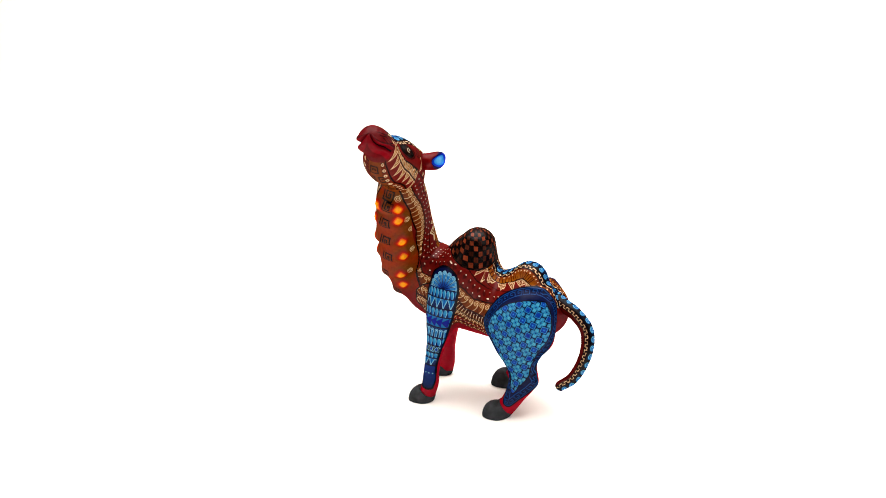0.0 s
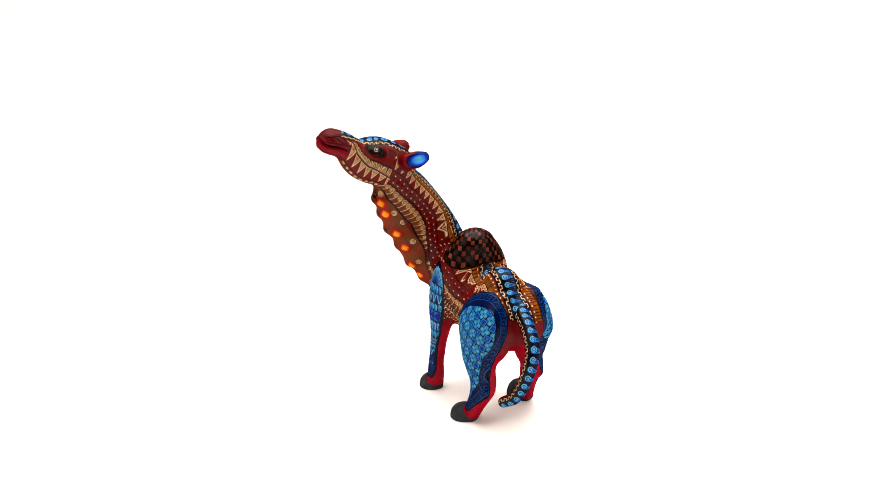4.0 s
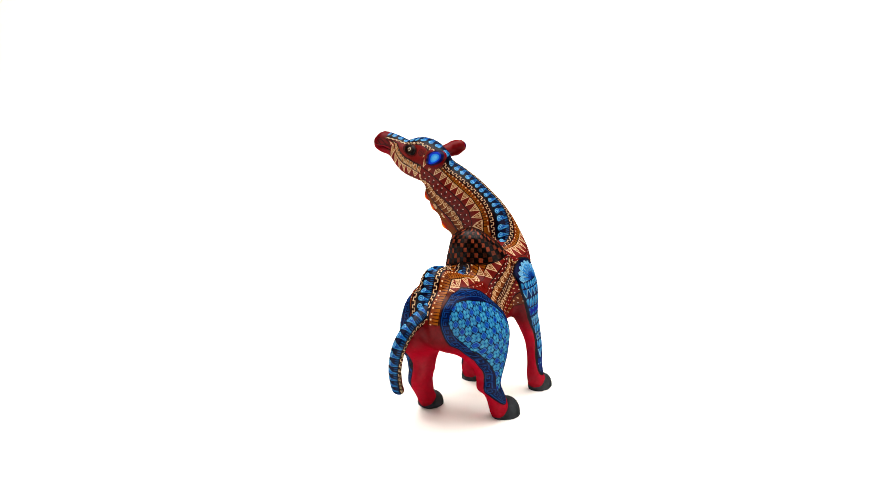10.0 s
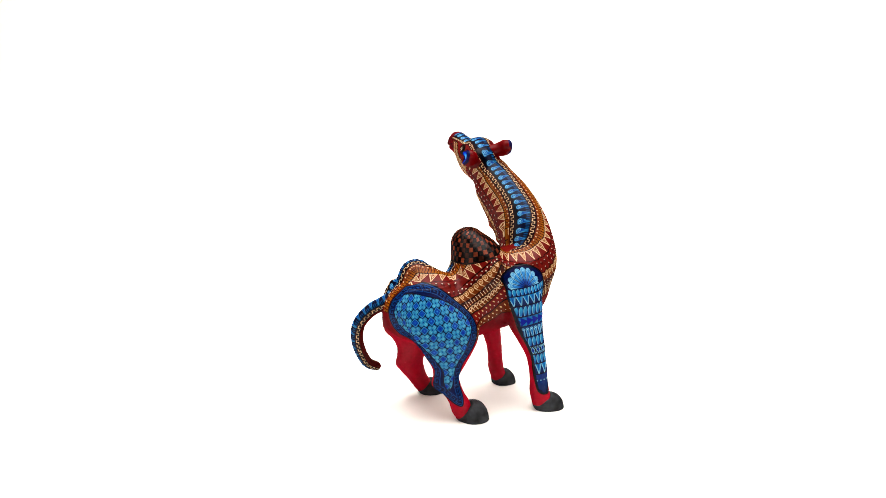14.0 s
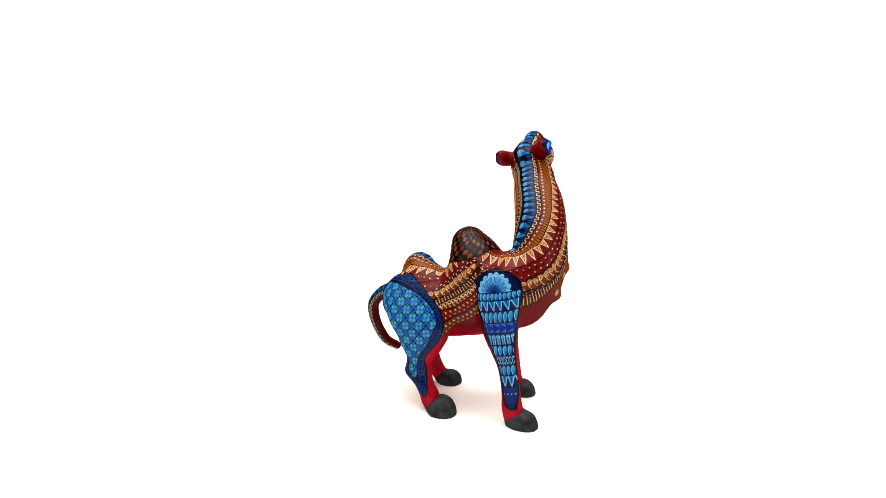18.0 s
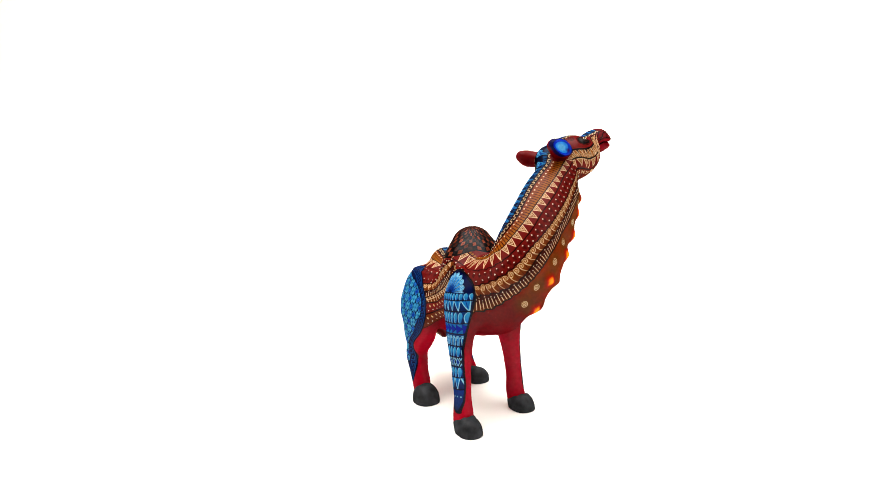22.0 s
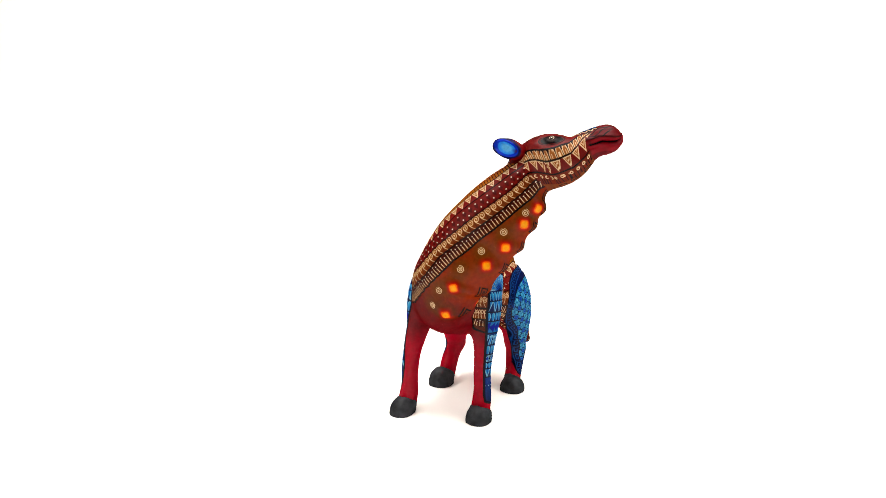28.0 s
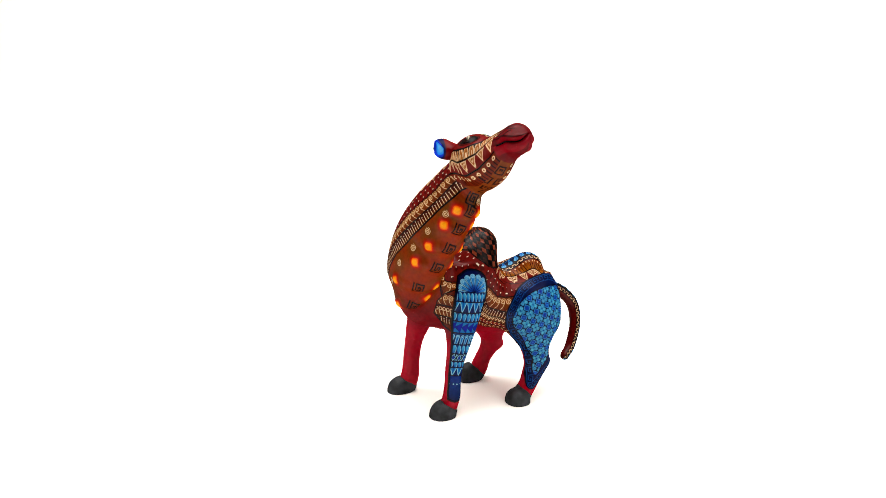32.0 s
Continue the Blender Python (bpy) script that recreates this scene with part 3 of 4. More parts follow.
def paint_leg(coat, m, x, z, mid, levels, fan):
    """Rows of blue ornament down the outside of a foreleg, under a fan."""
    tilt = 0.14
    h = x - np.interp(z, [q[1] for q in mid][::-1], [q[0] for q in mid][::-1])
    zz = z - tilt * h
    coat.lay(m, NAVY)
    dx, dz = x - fan[0], z - fan[1]
    r, a = np.hypot(dx, dz), np.degrees(np.arctan2(dx, dz + 0.001))
    top = m * (zz > levels[0])
    coat.lay(top, (0.006, 0.03, 0.15))
    step = 21.5
    cell = (a + 500 * step + step / 2) % step - step / 2
    reach = 12.2 - 1.6 * np.clip(np.abs(a) / 90 - 0.3, 0, 1)
    across = np.abs(np.radians(cell)) * r
    gap = np.radians(step / 2 - np.abs(cell)) * r
    round_end = np.hypot(np.radians(cell) * r, r - reach)
    wedge = np.where(r < reach, np.radians(step * 0.43) * r * np.clip(r / reach, 0.25, 1) ** 0.25 - across, 2.05 - round_end) * (np.abs(a) < 104)
    coat.lay(top * soft(wedge), (0.015, 0.17, 0.55))
    coat.lay(top * soft(wedge - 0.3, 0.6) * np.clip((r - 5) / 10, 0, 1), (0.08, 0.40, 0.70))
    coat.lay(top * stroke(np.abs(wedge - 0.1), 0.22) * np.clip((r - 4) / 5, 0, 1), FOAM)
    coat.lay(top * stroke(gap, 0.2) * (r < reach - 1.5), (0.005, 0.02, 0.10))
    coat.lay(top * stroke(coil(np.radians(cell) * r, r - reach, 1.6, 1.5), 0.22) * (round_end < 1.5), FOAM)
    coat.lay(top * stroke(across, 0.2) * (r < reach - 2) * (r > 6), (0.16, 0.50, 0.74))
    for k in range(len(levels) - 1):
        hi, lo = levels[k], levels[k + 1]
        row = m * (zz < hi) * (zz >= lo)
        y, w = (hi - zz), hi - lo
        t = y / w
        p = (3.2, 5.6, 3.7, 5.0, 3.7, 3.7, 4.6, 3.4, 5.2, 3.0)[k % 10]
        u = h % p - p / 2
        coat.lay(row, (0.006, 0.04, 0.17))
        coat.lay(row * np.clip(1.1 - t, 0, 1) * 0.35, (0.03, 0.22, 0.52))
        if k in (0, 2, 5, 7):
            lean = u + 0.9 * (t - 0.5)
            leaf = 0.46 * p * np.sqrt(np.clip(1 - ((t - 0.58) / 0.5) ** 2, 0, 1)) * np.clip(1.25 - 0.7 * t, 0, 1) - np.abs(lean)
            coat.lay(row * soft(leaf), (0.02, 0.20, 0.55))
            coat.lay(row * soft(leaf - 0.2, 0.6) * np.clip(1.15 - t, 0, 1), (0.12, 0.50, 0.74))
            coat.lay(row * stroke(np.abs(leaf - 0.15), 0.2) * (lean < 0.5), FOAM)
        elif k in (1, 8):
            tri = 0.46 * p * (1 - t) - np.abs(u)
            coat.lay(row * soft(tri), SKY)
            coat.lay(row * stroke(np.abs(tri), 0.26), FOAM)
            coat.lay(row * stroke(np.abs(u) + 9 * (t > 0.7), 0.2), BLUE)
        elif k == 3:
            tri = (p / 2 - u) * 0.42 * w / p - np.abs(y - w / 2)
            coat.lay(row * soft(tri), (0.008, 0.05, 0.45))
            coat.lay(row * soft(-tri - 0.5) * 0.85, SKY)
        elif k == 4:
            loop = np.hypot(u, y - 0.32 * w)
            stem = np.abs(u) + 9 * (t < 0.3) + 0.5 * t
            coat.lay(row * soft(1.4 - np.minimum(loop, stem)), (0.03, 0.27, 0.60))
            coat.lay(row * stroke(np.abs(np.minimum(loop, stem) - 1.25), 0.22), FOAM)
            coat.lay(row * stroke(loop, 0.5), FOAM)
        elif k == 6:
            cross = np.abs(np.abs(u) - np.abs(t - 0.5) * p * 0.8)
            coat.lay(row, (0.01, 0.10, 0.42))
            coat.lay(row * stroke(cross, 0.5), NAVY)
            coat.lay(row * stroke(cross - 0.75, 0.2) * (cross > 0.5), FOAM)
        else:
            coat.lay(row * np.clip(0.8 - t, 0, 1), BLUE)
            coat.lay(row * stroke(np.hypot(u, y - 0.3 * w), 0.5), FOAM)
        coat.lay(row * stroke(np.minimum(y, w - y), 0.42), NAVY)


def paint_head(coat, v, n, s, a, left, head):
    """Cheek bands, lips and eye patches."""
    b = np.abs(a)
    up = np.where(left, table(s, {0: 45, 6: 40, 14: 52, 19: 86, 24: 98, 31: 106, 44: 110, 57: 96}), table(s, {0: 45, 6: 38, 14: 62, 19: 84, 24: 96, 31: 97, 44: 89, 57: 78}))
    low = np.where(left, table(s, {8: 128, 15: 146, 26: 150, 34: 150, 48: 138, 61: 122}), table(s, {11: 107, 17: 121, 26: 128, 34: 125, 48: 115, 61: 106}))
    jaw = np.where(left, low + 18, table(s, {13: 150, 26: 160, 36: 158, 53: 148}))
    brow = np.where(left, table(s, {16: 44, 23: 72, 31: 82, 42: 84, 53: 72}), table(s, {16: 42, 23: 68, 31: 73, 42: 68, 53: 60}))
    size = np.radians(1) * 13
    cheek = head * soft(s - np.clip(6 + 0.2 * (b - 41), 5, 13.0), 1.0)
    coat.lay(head, (0.30, 0.034, 0.030))
    upper = cheek * (b > brow) * (b < up)
    p = 3.5
    u = s % p - p / 2
    x = (b - brow) / np.maximum(up - brow, 1)
    coat.lay(upper, DEEP)
    peak = 1.3 - np.abs(u) - 1.6 * np.clip(0.45 - x, 0, 1)
    coat.lay(upper * soft(peak) * (x > 0.1), (0.46, 0.22, 0.09))
    coat.lay(upper * stroke(np.abs(peak), 0.22) * (x > 0.1), CREAM)
    coat.lay(upper * stroke(np.abs(u), 0.2) * (x > 0.5), CREAM)
    mid = cheek * (b > up) * (b < low)
    x = (b - up) / np.maximum(low - up, 1)
    w = (low - up) * size
    p = 6.0
    u = np.abs(s % p - p / 2)
    coat.lay(mid, MAROON)
    edge = 0.42 * p * (1 - x / 0.8) - u
    coat.lay(mid * soft(edge) * (x > 0.08), (0.42, 0.19, 0.08))
    coat.lay(mid * stroke(np.minimum(np.abs(edge) * 0.85, np.abs(x - 0.1) * w + 9 * (edge < 0)), 0.25) * (x > 0.05), CREAM)
    coat.lay(mid * stroke(np.abs(edge - 1.1), 0.17) * (x > 0.15), CREAM)
    under = cheek * (b > low) * (b < jaw)
    x = (b - low) / np.maximum(jaw - low, 1)
    coat.lay(under, RUST)
    coat.lay(under * stroke(np.abs(s % 2.2 - 1.1), 0.3) * (x > 0.45), DEEP)
    ring = np.hypot(s % 4.4 - 2.2, (b - low - 11) * size)
    coat.lay(under * stroke(np.abs(ring - 0.85), 0.3), CREAM)
    for line in (up, low, brow):
        coat.lay(cheek * stroke(np.abs(b - line) * size, 0.42), DARK)
    beneath = cheek * (b > jaw)
    coat.lay(beneath, (0.34, 0.12, 0.030))
    across = ((a + 360) % 360 - 180) * size
    for centre, shift in ((19.0, 2.0), (27.5, -2.5), (28.0, 5.5), (36.5, 1.0), (37.0, -7.0), (45.0, -2.0)):
        big = np.maximum(np.abs(s - centre), np.abs(across - shift))
        coat.lay(beneath * stroke(np.abs(big % 1.7 - 0.85), 0.4) * (big < 3.7) * ((s - centre < 0.4) | (big > 2)), (0.045, 0.016, 0.007))
    nose = head * (1 - cheek) * soft(14 - s, 1.5)
    coat.lay(nose, (0.27, 0.020, 0.030))
    mouth = table(s, {-9: 142, -2: 120, 4: 103, 12: 95, 16: 95})
    below = b - mouth
    lips = nose * soft(np.where(below > 0, 40 - below, below + 17), 5) * soft(np.where(below > 0, 13.0, 10.0) - s, 1.0)
    coat.lay(lips, (0.40, 0.016, 0.042))
    coat.lay(nose * np.clip(1 - np.abs(below + 21) / 5, 0, 1) * 0.8, (0.05, 0.008, 0.008))
    for k, turn in enumerate((52, 68, 84)):
        wave = b - turn + 5 * np.sin(0.55 * s + 1.7 * k)
        coat.lay(nose * stroke(np.abs(wave) * 0.17, 0.4) * (below < -20) * (s > -8 + 2 * k), (0.03, 0.007, 0.007))
    coat.lay(head * soft(11.5 - s, 0.6) * stroke(np.abs(below) * 0.16, 0.55), (0.012, 0.004, 0.004))
    for k, place in enumerate(EYES):
        u, w = local(v, n, place, (0.0, 1.0, 0.25))
        almond = 1 - (u / 8.2) ** 2 - ((w if k else -w) / 4.9 - 0.25 * (u / 8.2)) ** 2
        coat.lay(head * soft(almond + 0.22, 0.06), DEEP)
        coat.lay(head * soft(almond + 0.06, 0.06), (0.19, 0.03, 0.024))
        coat.lay(head * soft(almond - 0.18, 0.06), (0.03, 0.014, 0.012))
        coat.lay(head * stroke(np.hypot(u, w), 3.4), (0.07, 0.026, 0.018))
    for place in ((17.0, 68.0, 214.0), (38.0, 71.0, 222.0)):
        for du in (-3.4, 3.4):
            u, w = local(v, n, place, (0.0, 1.0, 0.0))
            coat.lay(head * stroke(coil(u + du, w, 2.4, 3.2), 0.26) * (np.hypot(u + du, w) < 3.2) * (b < brow), (0.05, 0.012, 0.010))


def paint_stripe(coat, m, s, a, half, centre):
    """The blue-black ridge stripe with its curled drops; half: its half width in millimetres."""
    coat.lay(m, (0.004, 0.008, 0.024))
    x = centre / np.maximum(half, 0.5)
    coat.lay(m * np.clip(0.95 - np.abs(x), 0, 1) * 0.7, (0.007, 0.035, 0.14))
    p = 6.1
    u = s % p - p / 2
    top = np.clip(0.42 * half, 0.4, 2.3)
    w = centre - top
    r = np.minimum(1.95, 0.42 * half + 0.3)
    head = np.hypot(u, w)
    reach = np.maximum(half + top - 0.3, 1.0)
    wedge = np.where(w < 0, r * (1 - np.clip(-w / reach, 0, 1)) * 0.95 - np.abs(u - 0.55 * r * np.clip(-w / reach, 0, 1)), r - head)
    drop = np.maximum(wedge, r - head)
    coat.lay(m * soft(drop, 0.4), (0.012, 0.12, 0.46))
    coat.lay(m * soft(drop - 0.35, 0.5) * np.clip(0.3 - 0.5 * w / reach, 0, 1), (0.025, 0.21, 0.48))
    coat.lay(m * stroke(np.abs(drop - 0.05), 0.2) * 0.85, (0.13, 0.46, 0.68))
    coat.lay(m * stroke(coil(u, w, 1.7, r), 0.22) * (head < r + 0.1), (0.34, 0.72, 0.88))
    comb = np.abs((s * 1.0 + p / 2) % 1.5 - 0.75)
    coat.lay(m * soft(0.42 - comb, 0.3) * soft(-x - 0.45, 0.2) * soft(0.95 + x, 0.1) * (drop < -0.2) * 0.6, (0.03, 0.26, 0.55))


def paint_hump(coat, v, n):
    az = np.degrees(np.arctan2(v[:, 1] - 6, v[:, 0] + 1))
    foot = table(az, {-180: 127.5, -168: 127.5, -124: 127.5, -97: 130, -77: 132.4, -50: 136, -38: 138, -23: 139, 0: 137, 30: 138.5, 52: 138.5, 65: 134.5, 79: 130, 88: 126.4, 102: 123.8, 120: 122.5, 147: 124.4, 170: 127, 180: 127.5})
    r = np.hypot(v[:, 0] + 1, v[:, 1] - 6)
    ahead = np.abs(az + 10) < 62
    near = r < np.where(ahead, 26, 36)
    m = soft(v[:, 2] - foot, 0.5) * near
    t = np.clip((v[:, 2] - foot) / (156.5 - foot), 0, 1)
    rows = np.degrees(np.arccos(np.clip(t, 0, 1))) / 90 * 11.2
    cols = (az + 180) / 360 * 36
    coat.lay(m, (0.022, 0.012, 0.010))
    shade = 0.6 + 0.4 * np.sin(np.floor(cols) * 7.3 + np.floor(rows) * 4.1)
    u, w = cols % 1 - 0.5, rows % 1 - 0.5
    tile = (np.floor(cols) + np.floor(rows)) % 2 == 0
    coat.lay(m * soft(0.45 - np.abs(u), 0.12) * soft(0.45 - np.abs(w), 0.12) * tile * (rows > 0.9) * np.clip(0.35 + rows / 5, 0, 1) * shade, (0.40, 0.13, 0.070))
    coat.lay(stroke(np.abs(v[:, 2] - foot), 0.4) * near * (v[:, 2] > foot - 1), DARK)
    return m


def paint_chest(coat, v, n, m):
    """Raised plates with glowing orange stones, cream coils and dark frets."""
    coat.lay(m, (0.28, 0.026, 0.022))
    coat.lay(m * np.clip((v[:, 2] + 0.35 * v[:, 1] - 104) / 24, 0, 1), (0.42, 0.088, 0.016))
    for place in COILS + GEMS:
        d = np.sqrt(((v - np.asarray(place) + np.asarray((0, 0, -1.0))) ** 2).sum(1))
        coat.lay(m * np.clip(1.2 - d / 10, 0, 1) * 0.75, (0.24, 0.128, 0.018))
    for place in FRETS:
        u, w = local(v, n, place, (0.3, 0.35, -0.9))
        big = np.maximum(np.abs(u), np.abs(w))
        coat.lay(m * soft(4.2 - big, 1.5) * 0.4, (0.22, 0.10, 0.022))
        path = [(-3.8, -3.8), (3.8, -3.8), (3.8, 3.8), (-3.8, 3.8), (-3.8, -1.7), (1.7, -1.7), (1.7, 1.7), (-1.5, 1.7), (-1.5, 0.2), (0.2, 0.2)]
        coat.lay(m * stroke(seg(u, w, path), 0.42), (0.02, 0.012, 0.008))
    for place in COILS:
        u, w = local(v, n, place, (0.3, 0.35, -0.9))
        coat.lay(m * stroke(coil(u, w, 2.4, 2.7), 0.25) * (np.hypot(u, w) < 2.75), CREAM)
    for place in GEMS:
        u, w = local(v, n, place, (0.45, 0.3, -0.85))
        big = (np.abs(u) ** 3.2 + np.abs(w) ** 3.2) ** (1 / 3.2)
        coat.lay(m * np.clip((6.6 - big) / 3.2, 0, 1) * 0.9, (0.52, 0.030, 0.008))
        coat.lay(m * soft(4.0 - big, 0.4), EMBER)
        coat.lay(m * soft(3.2 - big, 0.35), FLAME)
        coat.lay(m * soft(2.3 - big, 0.8), GLOW)


def paint_panels(coat, x, y, z, out, side, leg, thigh, field, turn):
    """The blue panels on the outside of one thigh and one foreleg."""
    reach = REACH_RIGHT if side < 0 else REACH_LEFT
    wall = side * y - table(z, reach[0])
    depth, run = outline(x, z, rounded(thigh))
    inner, _ = outline(x, z, rounded(field))
    depth, inner = np.minimum(depth, wall), np.minimum(inner, side * y - table(z, reach[1]))
    run = np.where(wall < depth + 0.01, z * 1.1 + 40, run)
    wrapped = x - 0.9 * np.clip(29 - side * y, 0, 30) * soft(-48 - x, 12) * soft(z - 62, 12)
    m = soft(depth, 0.5) * (out > -0.3)
    coat.lay(m, (0.006, 0.012, 0.055))
    coat.lay(m * np.clip(depth / 6, 0, 1) * 0.75, (0.007, 0.036, 0.17))
    key = key_line(run, depth - 1.3, 6.4, 4.2)
    coat.lay(m * stroke(key, 0.27) * (depth > 0.9) * (inner < -0.3) * 0.9, (0.03, 0.17, 0.42))
    coat.lay(m * stroke(np.abs(inner), 0.45), (0.005, 0.010, 0.05))
    paint_field(coat, m * soft(inner - 0.3, 0.4), wrapped, z, turn)
    depth, run = outline(x, z, rounded(leg))
    ahead = x > np.interp(z, [20, 60, 110], [44, 38, 30] if side < 0 else [29, 23, 14])
    depth = np.minimum(depth, 1.1 * (side * y - np.where(ahead, table(z, reach[2]), table(z, reach[3]))))
    m = soft(depth, 0.4) * (out > -0.1)
    if side < 0:
        mid, levels, fan = [(29, 112), (33, 97), (35, 80), (38, 65), (42, 48), (45, 22)], [110.5, 105, 97, 88, 80, 71, 63, 56, 48, 39, 20], (29, 110.5)
    else:
        mid, levels, fan = [(13, 108), (16, 91), (21, 75), (25, 58), (29, 41), (30, 20)], [107, 99.5, 91, 84, 75, 65.5, 58, 52, 47, 40.5, 18], (13.5, 107)
    paint_leg(coat, m * soft(depth - 1.2, 0.4), x, z, mid, levels, fan)
    coat.lay(m * soft(1.5 - depth, 0.5), (0.006, 0.014, 0.07))
    coat.lay(stroke(np.abs(depth), 0.3) * (out > -0.1), DARK)


def run_length(v, s, a, middle):
    """Length along the middle line of a band, taken at the nearest point of that line."""
    pick = np.abs(a - middle) < 5
    cell = np.clip(((s + 20) / 2.5).astype(int), 0, 139)
    count = np.bincount(cell[pick], minlength=140)
    have = np.flatnonzero(count > 3)
    if len(have) < 3:
        return s
    mean = np.stack([np.bincount(cell[pick], v[pick, c], 140)[have] / count[have] for c in range(3)], 1)
    for k in range(3):
        mean[1:-1] = 0.25 * mean[:-2] + 0.5 * mean[1:-1] + 0.25 * mean[2:]
    step = np.diff(mean, axis=0)
    size = np.sqrt((step ** 2).sum(1)) + 1e-6
    start = np.concatenate([[0], np.cumsum(np.minimum(size, 9.0))])
    best, out = np.full(len(v), 1e9), np.zeros(len(v))
    for i in range(len(step)):
        rows = np.flatnonzero(np.abs(cell - have[i]) < 9)
        w = v[rows] - mean[i]
        h = np.clip(w @ step[i] / size[i] ** 2, -7 if i == 0 else 0, 7 if i == len(step) - 1 else 1)
        dist = ((w - h[:, None] * step[i]) ** 2).sum(1)
        m = dist < best[rows]
        best[rows[m]], out[rows[m]] = dist[m], (start[i] + h * min(size[i], 9.0))[m]
    return out


# the ridge behind the front hump, down to the root of the tail
SPINE = [(-14, 5, 124), (-19, 5.5, 121.5), (-24, 6, 119.3), (-30, 7, 120.2), (-36, 8, 123.8), (-42, 9, 128), (-47, 10, 130), (-52, 10.5, 130), (-57, 10.8, 127.5),
         (-62, 10, 121.8), (-66, 9.5, 114.2), (-70, 9, 107), (-74, 8, 101), (-78, 7.5, 92)]


def from_spine(v):
    """Length along the rear ridge and distance from it on the surface, left positive; the bands narrow towards the saddle."""
    line = spline(SPINE, 3)
    best, run, side, total = np.full(len(v), 1e9), np.zeros(len(v)), np.zeros(len(v)), 0.0
    for p, q in zip(line[:-1], line[1:]):
        e = q - p
        size = np.sqrt(e @ e)
        h = np.clip((v - p) @ e / size ** 2, 0, 1)
        w = v - p - h[:, None] * e
        dist = (w ** 2).sum(1)
        m = dist < best
        best[m], run[m], side[m] = dist[m], (total + h * size)[m], w[m, 1]
        total += size
    return run, np.sign(side) * np.sqrt(best) / table(v[:, 0], {-45: 1.0, -24: 0.74})


def paint_body(v, n, guide):
    s, a, d = guide
    left = a > 0
    x, y, z = v.T
    b = np.abs(a)
    coat = Coat(len(v), RED)
    # Maroon trunk over red legs, painted darker still for shade under the breast
    coat.lay(np.clip((z - 62) / 16, 0, 1) * 0.9, (0.28, 0.020, 0.030))
    end = np.where(left, table(b, {20: 47, 53: 47, 78: 48, 97: 49, 120: 52, 150: 51, 180: 51}), table(b, {20: 50, 50: 50, 65: 54, 94: 59, 109: 61, 130: 56, 148: 53, 180: 51}))
    head = soft(end - s, 0.6) * (z > 180)
    edges = [np.where(left, table(s, l), table(s, r)) for l, r in zip(EDGE_LEFT, EDGE_RIGHT)]
    for k in range(3, 10):
        edges[k] = np.where((s > 262) | (k > 6), np.maximum(edges[k], edges[k - 1]), edges[k])
    edges[3] = np.where((s > 214) & (x < -22), edges[2], edges[3])
    trunk = soft(s - end, 0.6)
    low = edges[9]
    mantle = trunk * soft((low - b) * 0.4, 0.5) * (z > 62) * (s < 300) * ~((x < -52) & (z < 91))
    # legs hang below the trunk and stay red
    chest = trunk * (b > edges[6]) * (s < 186) * soft(z - 92 + 0.12 * (x - 40), 9) * soft(x - 14 + 0.5 * (z - 90), 6)
    rows = np.flatnonzero(chest > 0)
    sub = coat.some(rows)
    paint_chest(sub, v[rows], n[rows], chest[rows])
    coat.c[rows] = sub.c
    coat.lay(mantle, MAROON)
    per = np.radians(1) * d
    for k in range(9):
        inner, outer = edges[k], edges[k + 1]
        width = np.maximum((outer - inner) * per, 0.01)
        m = (mantle if k > 2 else mantle * (x > -18)) * soft((b - inner) * per, 0.3) * soft((outer - b) * per, 0.3) * ~(left & ((k < 2) & (s > 148) | (k == 2) & (s > 137) & (s < 188))) * (width > np.where(left & (k > 3) & (s < 186), 3.2, 1.2)) * ~(left & (k == 6) & (s < 172))
        length = np.zeros(len(v))
        for here, sign in ((left, 1), (~left, -1)):
            length[here] = run_length(v[here], s[here], a[here], sign * 0.5 * (inner + outer)[here])
        paint_bands(coat, length, (b - inner) / np.maximum(outer - inner, 0.01), width, k, m)
    hollow = mantle * left * (s > 137) * (s < 188) * (b > edges[2]) * (b < edges[3])
    coat.lay(hollow * stroke(np.hypot((x + 0.5 * z) % 4.4 - 2.2, (y - z) % 4.4 - 2.2), 0.5), IVORY)
    coat.lay(trunk * stroke(np.abs(b - edges[6]) * per, 0.6) * (s < 176) * (z > 96) * (x > 20), DARK)
    # behind the front hump: triangles, ticks and fret at set distances from the ridge
    hind = np.flatnonzero((x < -13) & (z > 84) & (s > 186))
    sub = coat.some(hind)
    run, away = from_spine(v[hind])
    aw, hx, hz = np.abs(away), x[hind], z[hind]
    zone = soft(-16 - hx, 2.0) * (hz > 90)
    fall = soft(hz - np.where(away > 0, 98.0, 93.0), 0.5)
    root = soft(hz - 96, 0.5)
    flank = zone * soft(25.6 - aw, 0.4) * soft(aw - 17.2, 0.4)
    paint_bands(sub, run, (aw - 17.2) / 8.4, np.full(len(hind), 8.4), 2, flank * (run < 62))
    sub.lay(zone * soft(30 - aw, 1) * soft(aw - 17.2, 0.4) * soft(run - 62, 1) * fall, (0.20, 0.05, 0.018))
    sub.lay(soft(92.5 - hz, 1) * soft(-60 - hx, 3), (0.31, 0.022, 0.033))
    ticks = zone * fall * soft(17.2 - aw, 0.4) * soft(aw - 9.2, 0.4)
    paint_bands(sub, run, (aw - 9.2) / 8.0, np.full(len(hind), 8.0), 1, ticks)
    key = zone * root * soft(9.4 - aw, 0.3) * soft(aw - 5, 0.3)
    sub.lay(key, DEEP)
    sub.lay(key * stroke(fret_line(run, (aw - 5.3) / 3.8, np.full(len(hind), 3.8), 5.2), 0.3), CREAM)
